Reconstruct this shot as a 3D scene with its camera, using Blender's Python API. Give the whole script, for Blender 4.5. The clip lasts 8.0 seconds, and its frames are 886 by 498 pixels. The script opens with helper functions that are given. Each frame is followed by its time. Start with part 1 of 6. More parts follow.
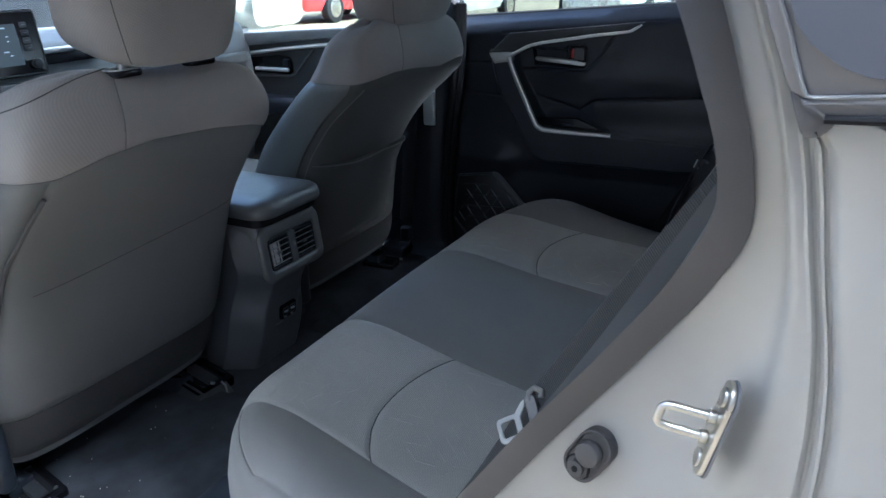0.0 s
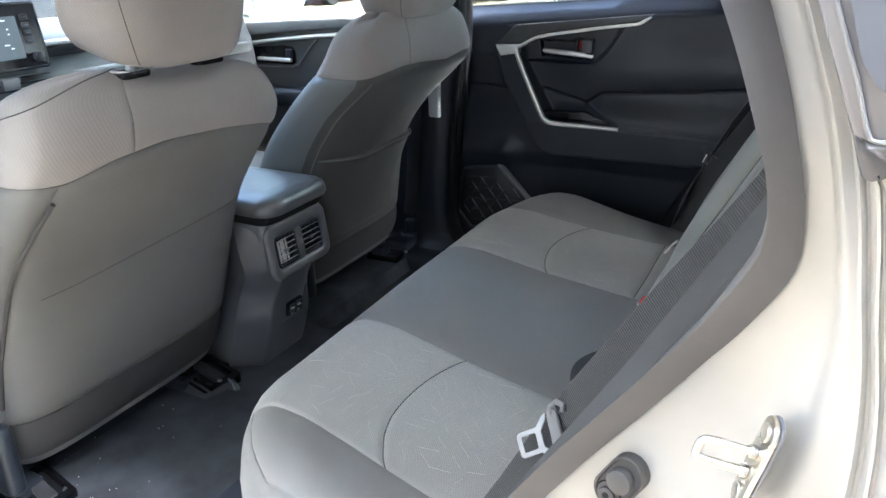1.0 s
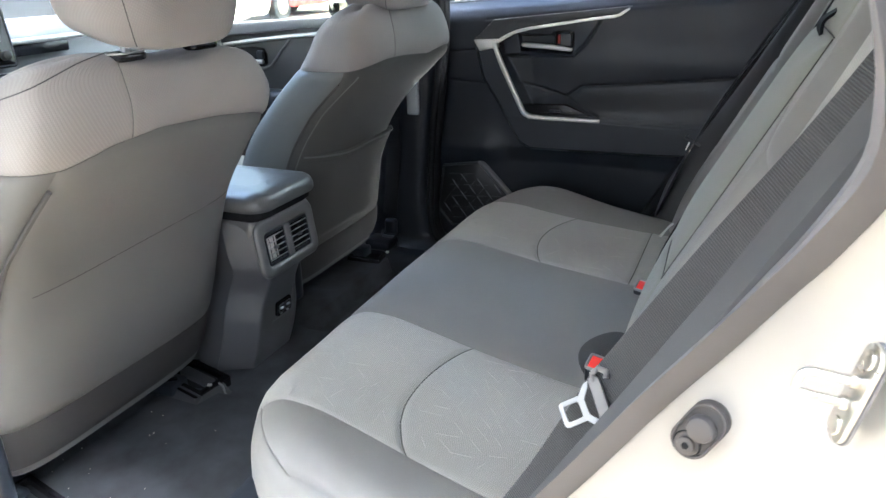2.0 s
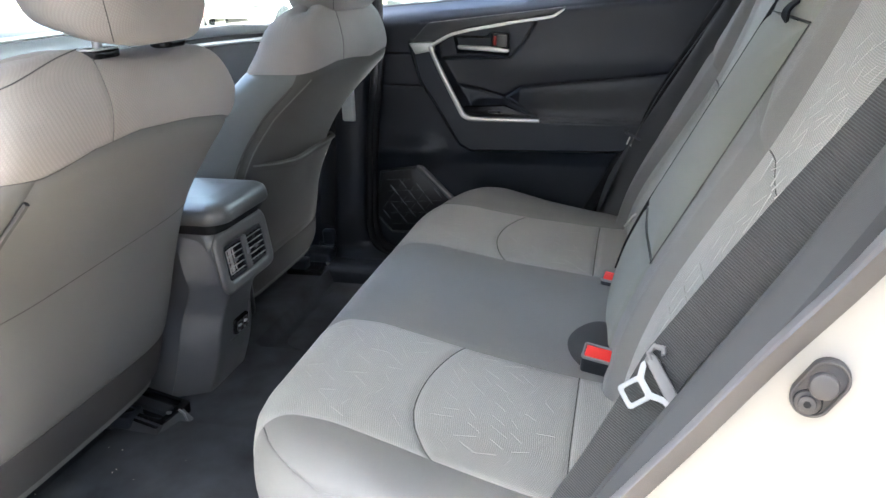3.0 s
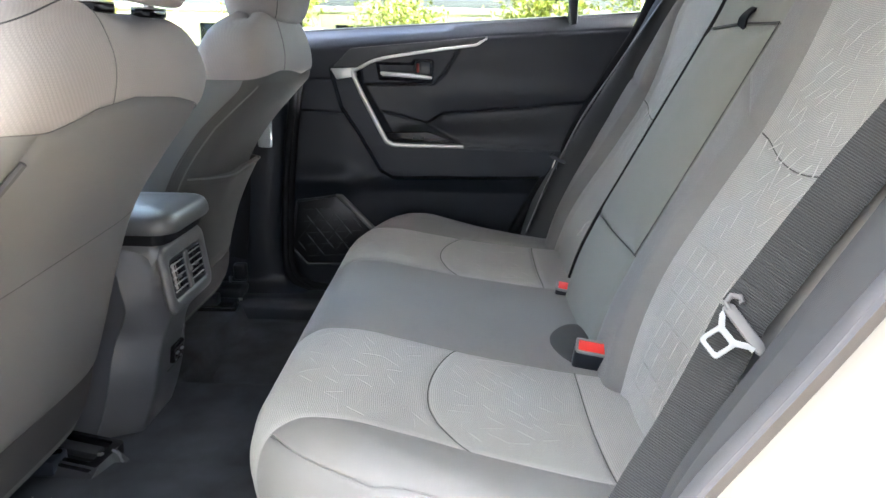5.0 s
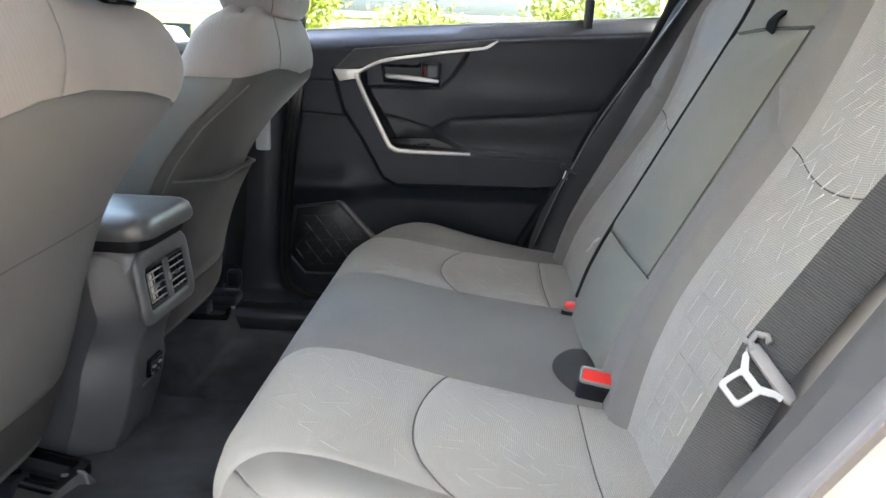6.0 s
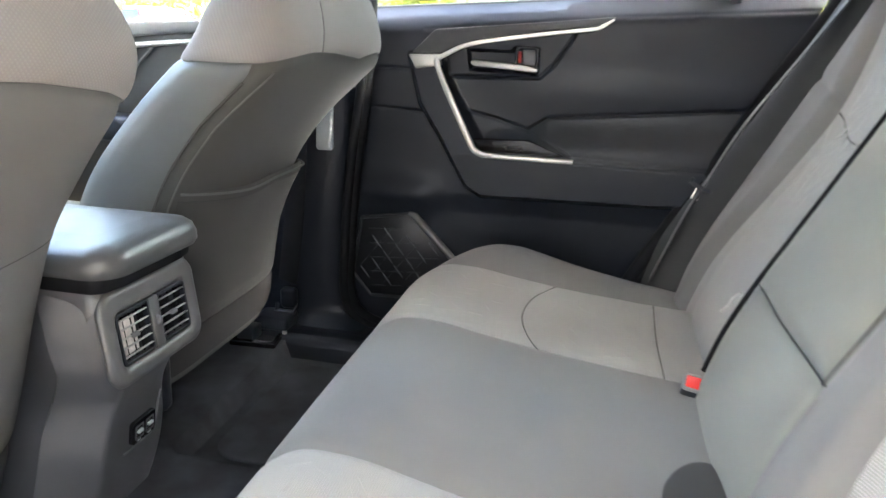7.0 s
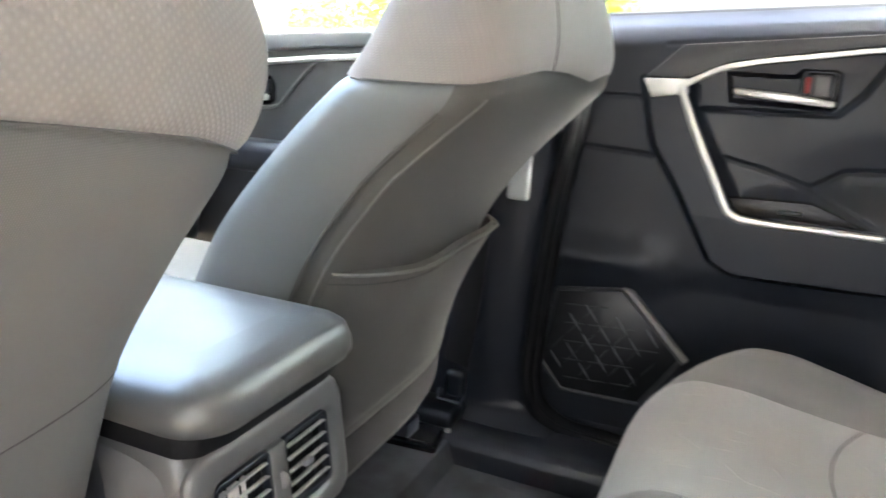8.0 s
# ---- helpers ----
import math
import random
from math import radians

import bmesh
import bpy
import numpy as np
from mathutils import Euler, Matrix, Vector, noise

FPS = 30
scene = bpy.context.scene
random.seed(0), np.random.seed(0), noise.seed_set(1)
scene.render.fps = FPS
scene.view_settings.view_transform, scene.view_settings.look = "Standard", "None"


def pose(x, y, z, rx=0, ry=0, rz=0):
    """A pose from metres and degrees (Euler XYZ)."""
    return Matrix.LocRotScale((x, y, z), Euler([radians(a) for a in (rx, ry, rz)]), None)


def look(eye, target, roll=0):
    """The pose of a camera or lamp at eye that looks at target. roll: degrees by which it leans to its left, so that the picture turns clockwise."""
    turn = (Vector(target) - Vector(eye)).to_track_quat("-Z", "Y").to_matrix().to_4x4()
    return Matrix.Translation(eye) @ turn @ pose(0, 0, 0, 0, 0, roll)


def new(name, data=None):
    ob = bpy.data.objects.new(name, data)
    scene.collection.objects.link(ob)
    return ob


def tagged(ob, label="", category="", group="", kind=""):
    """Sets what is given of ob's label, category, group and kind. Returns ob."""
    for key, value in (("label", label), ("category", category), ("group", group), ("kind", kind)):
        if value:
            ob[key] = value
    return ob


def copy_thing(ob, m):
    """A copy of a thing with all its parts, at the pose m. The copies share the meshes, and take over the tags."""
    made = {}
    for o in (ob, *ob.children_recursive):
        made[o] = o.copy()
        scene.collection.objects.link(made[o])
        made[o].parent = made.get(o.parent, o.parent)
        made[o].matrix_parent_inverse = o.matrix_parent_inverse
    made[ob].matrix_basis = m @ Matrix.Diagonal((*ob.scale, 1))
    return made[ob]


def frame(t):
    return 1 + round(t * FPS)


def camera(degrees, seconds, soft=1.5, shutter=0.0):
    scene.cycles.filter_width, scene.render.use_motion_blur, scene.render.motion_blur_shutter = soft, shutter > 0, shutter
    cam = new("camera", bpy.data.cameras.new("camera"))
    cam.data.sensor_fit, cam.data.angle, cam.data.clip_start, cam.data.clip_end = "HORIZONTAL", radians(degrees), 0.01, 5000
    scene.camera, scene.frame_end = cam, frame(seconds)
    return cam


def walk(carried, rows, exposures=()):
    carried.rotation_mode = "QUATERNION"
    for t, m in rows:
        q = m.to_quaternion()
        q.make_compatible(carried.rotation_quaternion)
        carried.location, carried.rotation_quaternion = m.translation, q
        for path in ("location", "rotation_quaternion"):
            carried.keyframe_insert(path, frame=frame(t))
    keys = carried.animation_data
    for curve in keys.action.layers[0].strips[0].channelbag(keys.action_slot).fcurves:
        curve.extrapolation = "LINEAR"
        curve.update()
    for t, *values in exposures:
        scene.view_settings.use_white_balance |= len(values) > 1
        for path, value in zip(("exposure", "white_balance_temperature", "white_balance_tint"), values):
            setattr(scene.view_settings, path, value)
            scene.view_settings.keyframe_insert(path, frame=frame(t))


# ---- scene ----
cam = camera(61.7, 8.0, shutter=0.3)
PATH = [
    (0, (-1.144, -0.615, 1.395), (0.518, 0.237, 0.678), -0.8),
    (0.2, (-1.150, -0.600, 1.400), (0.507, 0.252, 0.674), -0.7),
    (0.5, (-1.143, -0.587, 1.408), (0.506, 0.264, 0.662), -0.7),
    (1, (-1.135, -0.586, 1.417), (0.515, 0.252, 0.658), -0.7),
    (1.2, (-1.137, -0.587, 1.414), (0.520, 0.240, 0.659), -0.7),
    (2.3, (-1.178, -0.462, 1.360), (0.571, 0.196, 0.647), -1.4),
    (2.5, (-1.185, -0.425, 1.358), (0.590, 0.163, 0.649), -1.4),
    (3, (-1.199, -0.365, 1.342), (0.621, 0.086, 0.647), -1.3),
    (3.5, (-1.218, -0.291, 1.329), (0.636, 0.040, 0.656), -0.9),
    (4, (-1.233, -0.223, 1.303), (0.650, -0.004, 0.666), -0.5),
    (4.5, (-1.230, -0.168, 1.256), (0.685, -0.084, 0.687), 0.5),
    (4.7, (-1.225, -0.151, 1.240), (0.700, -0.099, 0.700), 0.6),
    (5.8, (-1.173, -0.140, 1.221), (0.764, -0.107, 0.726), 1.7),
    (6, (-1.130, -0.168, 1.219), (0.805, -0.098, 0.715), 2.3),
    (6.5, (-0.976, -0.229, 1.221), (0.936, 0.016, 0.689), 3.3),
    (7, (-0.784, -0.202, 1.211), (1.102, 0.176, 0.665), 2.5),
    (7.2, (-0.701, -0.146, 1.237), (1.172, 0.254, 0.660), 2.8),
    (7.5, (-0.600, -0.081, 1.229), (1.272, 0.378, 0.697), 3.0),
    (7.8, (-0.498, -0.019, 1.194), (1.350, 0.569, 0.706), 3.1),
    (8, (-0.446, 0.003, 1.192), (1.339, 0.751, 0.688), 3.5),
]
EXPOSURE = [(0.0, 4.26, 4780, 1), (0.2, 4.68, 5000, 1), (0.6, 5.34, 5250, 1), (1.0, 5.57, 5350, 1), (2.5, 5.88, 5520, 2), (6.0, 5.99, 5780, 3), (7.0, 6.58, 6000, 3), (8.0, 6.78, 6120, 3)]
walk(cam, [(t, look(eye, aim, roll)) for t, eye, aim, roll in PATH], EXPOSURE)

# ---- light ----
world = bpy.data.worlds.new("sky")
scene.world = world
world.use_nodes = True
wn = world.node_tree
sky = wn.nodes.new("ShaderNodeTexSky")
sky.sky_type = "NISHITA"
sky.sun_disc = False
sky.sun_elevation = radians(50)
sky.sun_rotation = radians(178)
sky.dust_density = 10.0
sky.air_density = 0.45
sky.ozone_density = 0.2
wn.nodes["Background"].inputs[1].default_value = 0.15
wn.links.new(sky.outputs[0], wn.nodes["Background"].inputs[0])
sun = new("sun", bpy.data.lights.new("sun", "SUN"))
sun.data.energy = 2.0
sun.data.angle = radians(0.6)
sun.data.color = (1.0, 0.965, 0.92)
sun.rotation_euler = Euler((radians(-40), 0, radians(-178)))

# ---- small tools ----


def smooth(a, b, x):
    t = np.clip((x - a) / (b - a), 0, 1)
    return t * t * (3 - 2 * t)


def curve(points):
    """A smooth curve through points, by share of its length (0 to 1)."""
    p = np.array(points, float)
    d = np.r_[0, np.cumsum(np.linalg.norm(np.diff(p, axis=0), axis=1))]
    d /= d[-1]
    m = np.gradient(p, d, axis=0)

    def at(t):
        t = np.clip(np.asarray(t, float), 0, 1)
        i = np.clip(np.searchsorted(d, t, side="right") - 1, 0, len(d) - 2)
        h = d[i + 1] - d[i]
        s = (t - d[i]) / h
        s, h = s[..., None], h[..., None]
        return ((2 * s**3 - 3 * s**2 + 1) * p[i] + (s**3 - 2 * s**2 + s) * h * m[i]
                + (3 * s**2 - 2 * s**3) * p[i + 1] + (s**3 - s**2) * h * m[i + 1])
    return at


def thing(name, place, label, category, group="", kind=""):
    ob = new(name)
    ob.empty_display_size = 0.05
    ob.location = place
    return tagged(ob, label, category, group, kind)


def part(name, data, material, parent=None, label="", flat=False):
    """One mesh object out of a bmesh or of (vertices, faces, uvs), in world places, under a thing or a part."""
    mesh = bpy.data.meshes.new(name)
    if isinstance(data, bmesh.types.BMesh):
        bmesh.ops.recalc_face_normals(data, faces=data.faces)
        data.to_mesh(mesh)
        data.free()
    else:
        mesh.from_pydata([tuple(v) for v in np.asarray(data[0]).tolist()], [], data[1])
        if len(data) > 2:
            layer = mesh.uv_layers.new(name="cloth")
            idx = np.zeros(len(mesh.loops), dtype=np.int32)
            mesh.loops.foreach_get("vertex_index", idx)
            layer.data.foreach_set("uv", np.asarray(data[2], dtype=np.float32)[idx].ravel())
    mesh.materials.append(material)
    if not flat:
        mesh.shade_smooth()
        mesh.set_sharp_from_angle(angle=radians(40))
    ob = new(name, mesh)
    if parent is not None:
        ob.parent = parent
        if parent.parent is None:  # a thing's Empty stands at its base; its meshes carry world places
            ob.matrix_parent_inverse = Matrix.Translation(-parent.location)
    if label:
        tagged(ob, label)
    return ob


def grid_faces(n, m, flip=False, wrap=False):
    f = []
    for i in range(n - 1):
        for j in range(m if wrap else m - 1):
            k = (j + 1) % m
            q = (i * m + j, (i + 1) * m + j, (i + 1) * m + k, i * m + k)
            f.append(q[::-1] if flip else q)
    return f


def panel(surf, u0, u1, v0, v1, nu=36, nv=36, groove=0.004, width=0.009, flip=False, puff=0.0, edges="lrbt", thick=0.012):
    """A sewn panel on the surface surf(u, v): its borders sink into the seams and turn inwards."""
    def cluster(n):
        t = np.linspace(0, 1, n)
        t = 0.25 * t + 0.75 * (1 - np.cos(np.pi * t)) / 2
        return np.r_[0, t, 1]
    a, b = np.meshgrid(cluster(nu), cluster(nv), indexing="ij")
    val = [w if callable(w) else (lambda t, w=w: w + 0 * t) for w in (u0, u1, v0, v1)]
    v = val[2](a) * (1 - b) + val[3](a) * b
    u = val[0](v) * (1 - a) + val[1](v) * a
    p = surf(u, v)
    e = 1e-4
    n = np.cross(surf(u + e, v) - surf(u - e, v), surf(u, v + e) - surf(u, v - e))
    n /= np.maximum(np.linalg.norm(n, axis=2, keepdims=True), 1e-12)
    if flip:
        n = -n
    da = np.linalg.norm(np.diff(p, axis=0, prepend=p[:1]), axis=2).cumsum(0)
    db = np.linalg.norm(np.diff(p, axis=1, prepend=p[:, :1]), axis=2).cumsum(1)
    dist = np.full(a.shape, 9.0)
    for side, d in (("l", da), ("r", da[-1:] - da), ("b", db), ("t", db[:, -1:] - db)):
        if side in edges:
            dist = np.minimum(dist, d)
    off = -groove * np.exp(-(dist / width) ** 1.5) + puff * (1 - np.exp(-dist / 0.05))
    rim = np.zeros(a.shape)
    rim[[0, -1]] = 1
    rim[:, [0, -1]] = 1
    p = p + n * (off - thick * rim)[..., None]
    uv = np.stack([da, db], 2)
    return p.reshape(-1, 3), grid_faces(*a.shape, flip=flip), uv.reshape(-1, 2)


def tube(points, radius, sides=8, closed=False, squash=1.0):
    """A round strip along points; squash flattens it across its second axis."""
    p = np.array(points, float)
    n = len(p)
    t = np.gradient(p, axis=0) if not closed else np.roll(p, -1, 0) - np.roll(p, 1, 0)
    t /= np.linalg.norm(t, axis=1, keepdims=True)
    ref = np.array([0, 0, 1.0]) if abs(t[:, 2]).max() < 0.95 else np.array([1.0, 0.02, 0])
    s = np.cross(t, ref)
    s /= np.linalg.norm(s, axis=1, keepdims=True)
    o = np.cross(s, t)
    ang = np.linspace(0, 2 * np.pi, sides, endpoint=False)
    rad = np.broadcast_to(np.asarray(radius, float), (n,))[:, None, None]
    v = p[:, None] + rad * (np.cos(ang)[None, :, None] * s[:, None] + squash * np.sin(ang)[None, :, None] * o[:, None])
    f = grid_faces(n, sides, wrap=True)
    if closed:
        f += [((n - 1) * sides + j, j, (j + 1) % sides, (n - 1) * sides + (j + 1) % sides) for j in range(sides)]
    else:
        f += [tuple(range(sides))[::-1], tuple((n - 1) * sides + j for j in range(sides))]
    return v.reshape(-1, 3), f


def ribbon(points, across, width, thick=0.0013):
    """A flat strap along points; across: the direction of its width."""
    c = curve(points)(np.linspace(0, 1, 60))
    w = np.tile(np.array(across, float), (60, 1))
    t = np.gradient(c, axis=0)
    t /= np.linalg.norm(t, axis=1, keepdims=True)
    w -= t * (w * t).sum(1, keepdims=True)
    w /= np.linalg.norm(w, axis=1, keepdims=True)
    n = np.cross(t, w)
    rows = []
    for a, h in ((-1, 0.3), (-0.94, 1), (-0.5, 1), (0, 1), (0.5, 1), (0.94, 1), (1, 0.3), (1, -0.3), (0.94, -1), (-0.94, -1), (-1, -0.3)):
        rows.append(c + w * (a * width / 2) + n * (h * thick))
    v = np.stack(rows, 1)
    k = v.shape[1]
    d = np.r_[0, np.linalg.norm(np.diff(c, axis=0), axis=1).cumsum()]
    across_m = np.array([0, .02, .25, .5, .75, .98, 1, 1, .98, .02, 0]) * width
    uv = np.stack(np.broadcast_arrays(across_m[None, :], d[:, None]), 2)
    return v.reshape(-1, 3), grid_faces(60, k, wrap=True) + [tuple(range(k))[::-1], tuple(59 * k + j for j in range(k))], uv.reshape(-1, 2)


def box(size, place=(0, 0, 0), bevel=0.0, seg=2, turn=None):
    bm = bmesh.new()
    bmesh.ops.create_cube(bm, size=1)
    bmesh.ops.scale(bm, vec=size, verts=bm.verts)
    if bevel:
        bmesh.ops.bevel(bm, geom=bm.edges[:], offset=bevel, segments=seg, profile=0.5, affect="EDGES")
    if turn is not None:
        bmesh.ops.transform(bm, matrix=turn, verts=bm.verts)
    bmesh.ops.translate(bm, vec=place, verts=bm.verts)
    return bm


def plate(outline, m, thick, bevel=0.002, seg=2):
    """A plate with the flat outline (x, y), thick along z, bevelled, then placed by m."""
    bm = bmesh.new()
    face = bm.faces.new([bm.verts.new((x, y, 0)) for x, y in outline])
    made = bmesh.ops.extrude_face_region(bm, geom=[face])["geom"]
    bmesh.ops.translate(bm, vec=(0, 0, thick), verts=[g for g in made if isinstance(g, bmesh.types.BMVert)])
    bmesh.ops.recalc_face_normals(bm, faces=bm.faces)
    if bevel:
        bmesh.ops.bevel(bm, geom=bm.edges[:], offset=bevel, segments=seg, profile=0.5, affect="EDGES")
    bmesh.ops.transform(bm, matrix=m, verts=bm.verts)
    return bm


def cyl(radius, depth, m, bevel=0.0, sides=24, top=None):
    bm = bmesh.new()
    bmesh.ops.create_cone(bm, cap_ends=True, segments=sides, radius1=radius, radius2=radius if top is None else top, depth=depth)
    if bevel:
        bmesh.ops.bevel(bm, geom=[e for e in bm.edges if len([f for f in e.link_faces if len(f.verts) > 4]) == 1], offset=bevel, segments=2, profile=0.5, affect="EDGES")
    bmesh.ops.transform(bm, matrix=m, verts=bm.verts)
    return bm


def axes(place, x, y):
    """The pose at place whose x and y axes run along the given directions."""
    x = Vector(x).normalized()
    z = x.cross(Vector(y)).normalized()
    y = z.cross(x)
    m = Matrix((x, y, z)).transposed().to_4x4()
    m.translation = place
    return m


SIDE = axes((0, 0, 0), (0, 1, 0), (0, 0, 1))  # outlines in y and z, thick towards +x


def at_x(x):
    return Matrix.Translation((x, 0, 0)) @ SIDE


# ---- materials ----


def stuff(name, colour, rough=0.6, metal=0.0, vary=0.12, scale=6.0, bump=0.0, bump_scale=400.0, spec=0.5, rough_vary=0.08, sheen=0.0):
    """A surface with stains at a large and grain at a small scale."""
    mat = bpy.data.materials.new(name)
    mat.use_nodes = True
    nt = mat.node_tree
    b = nt.nodes["Principled BSDF"]
    b.inputs["Metallic"].default_value = metal
    b.inputs["Specular IOR Level"].default_value = spec
    if sheen:
        b.inputs["Sheen Weight"].default_value = sheen
        b.inputs["Sheen Roughness"].default_value = 0.4
    co = nt.nodes.new("ShaderNodeTexCoord")
    n1 = nt.nodes.new("ShaderNodeTexNoise")
    n1.inputs["Scale"].default_value = scale
    n1.inputs["Detail"].default_value = 6
    nt.links.new(co.outputs["Object"], n1.inputs["Vector"])
    n2 = nt.nodes.new("ShaderNodeTexNoise")
    n2.inputs["Scale"].default_value = bump_scale
    n2.inputs["Detail"].default_value = 3
    nt.links.new(co.outputs["Object"], n2.inputs["Vector"])
    ramp = nt.nodes.new("ShaderNodeMapRange")
    ramp.inputs[1].default_value, ramp.inputs[2].default_value = 0.3, 0.7
    ramp.inputs[3].default_value, ramp.inputs[4].default_value = 1 - vary, 1 + vary
    nt.links.new(n1.outputs[0], ramp.inputs[0])
    mix = nt.nodes.new("ShaderNodeMix")
    mix.data_type, mix.blend_type = "RGBA", "MULTIPLY"
    mix.inputs[0].default_value = 1
    mix.inputs[6].default_value = (*colour, 1)
    nt.links.new(ramp.outputs[0], mix.inputs[7])
    nt.links.new(mix.outputs[2], b.inputs["Base Color"])
    rr = nt.nodes.new("ShaderNodeMapRange")
    rr.inputs[1].default_value, rr.inputs[2].default_value = 0.3, 0.7
    rr.inputs[3].default_value, rr.inputs[4].default_value = max(rough - rough_vary, 0.02), min(rough + rough_vary, 1)
    nt.links.new(n1.outputs[0], rr.inputs[0])
    nt.links.new(rr.outputs[0], b.inputs["Roughness"])
    if bump:
        bp = nt.nodes.new("ShaderNodeBump")
        bp.inputs["Strength"].default_value = bump
        bp.inputs["Distance"].default_value = 0.0006
        nt.links.new(n2.outputs[0], bp.inputs["Height"])
        nt.links.new(bp.outputs[0], b.inputs["Normal"])
    return mat


def cloth(name, colour, pitch=0.0022, contrast=0.22, bump=0.5, diagonal=False, vary=0.1, rough=0.85, wander=0.9, sheen=0.15, ribs=False):
    """Woven seat cloth: ribs and cross threads at real size, faint soiling."""
    mat = stuff(name, colour, rough=rough, vary=vary, scale=5.0, bump=0.0, spec=0.25, sheen=sheen)
    nt = mat.node_tree
    b = nt.nodes["Principled BSDF"]
    uv = nt.nodes.new("ShaderNodeUVMap")
    waves = []
    for axis, mul in (("X", 1.0), ("Y", 1.0)):
        mp = nt.nodes.new("ShaderNodeMapping")
        mp.inputs["Rotation"].default_value = (0, 0, radians(45 if diagonal else 0))
        nt.links.new(uv.outputs[0], mp.inputs[0])
        w = nt.nodes.new("ShaderNodeTexWave")
        w.bands_direction = axis
        w.inputs["Scale"].default_value = 0.314 / pitch * mul
        w.inputs["Distortion"].default_value = wander
        w.inputs["Detail"].default_value = 1
        nt.links.new(mp.outputs[0], w.inputs["Vector"])
        waves.append(w)
    mult = nt.nodes.new("ShaderNodeMath")
    mult.operation = "MULTIPLY"
    nt.links.new(waves[1 if ribs else 0].outputs["Fac"], mult.inputs[0])
    nt.links.new(waves[1].outputs["Fac"], mult.inputs[1])
    rng = nt.nodes.new("ShaderNodeMapRange")
    rng.inputs[3].default_value, rng.inputs[4].default_value = 1 - contrast, 1 + contrast * 1.6
    nt.links.new(mult.outputs[0], rng.inputs[0])
    old = b.inputs["Base Color"].links[0].from_socket
    mix = nt.nodes.new("ShaderNodeMix")
    mix.data_type, mix.blend_type = "RGBA", "MULTIPLY"
    mix.inputs[0].default_value = 1
    nt.links.new(old, mix.inputs[6])
    nt.links.new(rng.outputs[0], mix.inputs[7])
    nt.links.new(mix.outputs[2], b.inputs["Base Color"])
    bp = nt.nodes.new("ShaderNodeBump")
    bp.inputs["Strength"].default_value = bump
    bp.inputs["Distance"].default_value = 0.0008
    nt.links.new(mult.outputs[0], bp.inputs["Height"])
    nt.links.new(bp.outputs[0], b.inputs["Normal"])
    return mat


M_INSERT = cloth("grey_rib_cloth", (0.345, 0.344, 0.338), 0.0026, 0.18, 0.5)
M_BOLSTER = cloth("dark_grey_cloth", (0.190, 0.188, 0.186), 0.0012, 0.10, 0.25)
M_MID = cloth("mid_grey_cloth", (0.19, 0.187, 0.184), 0.0012, 0.08, 0.25)
# Back cloth darkened for the shade on the passenger seat.
M_BACKSHADE = cloth("shaded_back_cloth", (0.082, 0.081, 0.076), 0.0011, 0.06, 0.2, sheen=0.03)
M_UPPER = cloth("taupe_mesh_cloth", (0.250, 0.232, 0.225), 0.0034, 0.045, 0.3, diagonal=True, wander=0.15, sheen=0.08)
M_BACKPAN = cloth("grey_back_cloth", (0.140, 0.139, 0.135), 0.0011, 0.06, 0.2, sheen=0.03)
M_SIDEPAN = stuff("seat_side_vinyl", (0.112, 0.118, 0.118), 0.42, vary=0.06, bump=0.15, bump_scale=700)
M_THREAD = stuff("pale_thread", (0.50, 0.495, 0.485), 0.8, vary=0.05, scale=60)
M_THREAD_DIM = stuff("grey_thread", (0.42, 0.415, 0.405), 0.8, vary=0.05, scale=60)
M_DARKCLOTH = cloth("recess_shade_cloth", (0.05, 0.049, 0.049), 0.0012, 0.08, 0.2, sheen=0.03)
M_SEWN = stuff("grey_stitch", (0.11, 0.106, 0.104), 0.85, vary=0.1)
# Dark grey, lowered further for shade at the foot of the passenger seat.
M_VALANCE = cloth("dark_valance_cloth", (0.052, 0.050, 0.050), 0.0012, 0.06, 0.2, sheen=0.03)
M_STITCH = stuff("dark_stitch", (0.055, 0.053, 0.053), 0.85, vary=0.1)
M_BLACK = stuff("black_grained_plastic", (0.0140, 0.0168, 0.0240), 0.36, vary=0.15, bump=0.25, bump_scale=900, spec=0.36)
M_GRIP = stuff("dark_door_grip", (0.0165, 0.0202, 0.0285), 0.42, vary=0.1, bump=0.3, bump_scale=900, spec=0.42)
M_SOFT = stuff("black_soft_door_skin", (0.0074, 0.0102, 0.0180), 0.39, vary=0.12, bump=0.35, bump_scale=700, spec=0.45)
M_ARM = stuff("dark_leatherette", (0.0100, 0.0126, 0.0190), 0.40, vary=0.1, bump=0.4, bump_scale=350, spec=0.38)
M_GREYPL = stuff("dark_grey_plastic", (0.032, 0.033, 0.037), 0.40, vary=0.1, bump=0.3, bump_scale=900)
M_CONSOLE = stuff("charcoal_console_plastic", (0.086, 0.089, 0.096), 0.43, vary=0.06, bump=0.2, bump_scale=900, spec=0.7)
M_BEZEL = stuff("satin_grey_bezel", (0.125, 0.126, 0.128), 0.36, metal=0.2, vary=0.08, bump=0.12, bump_scale=900, spec=0.8)
M_LID = stuff("black_vinyl_lid", (0.085, 0.087, 0.087), 0.40, vary=0.08, bump=0.2, bump_scale=450, spec=0.85)
M_GLOSS = stuff("piano_black", (0.006, 0.006, 0.008), 0.22, vary=0.1, spec=0.3)
M_RUBBER = stuff("black_rubber", (0.0085, 0.0088, 0.0105), 0.65, vary=0.2, bump=0.2, bump_scale=300, spec=0.15)
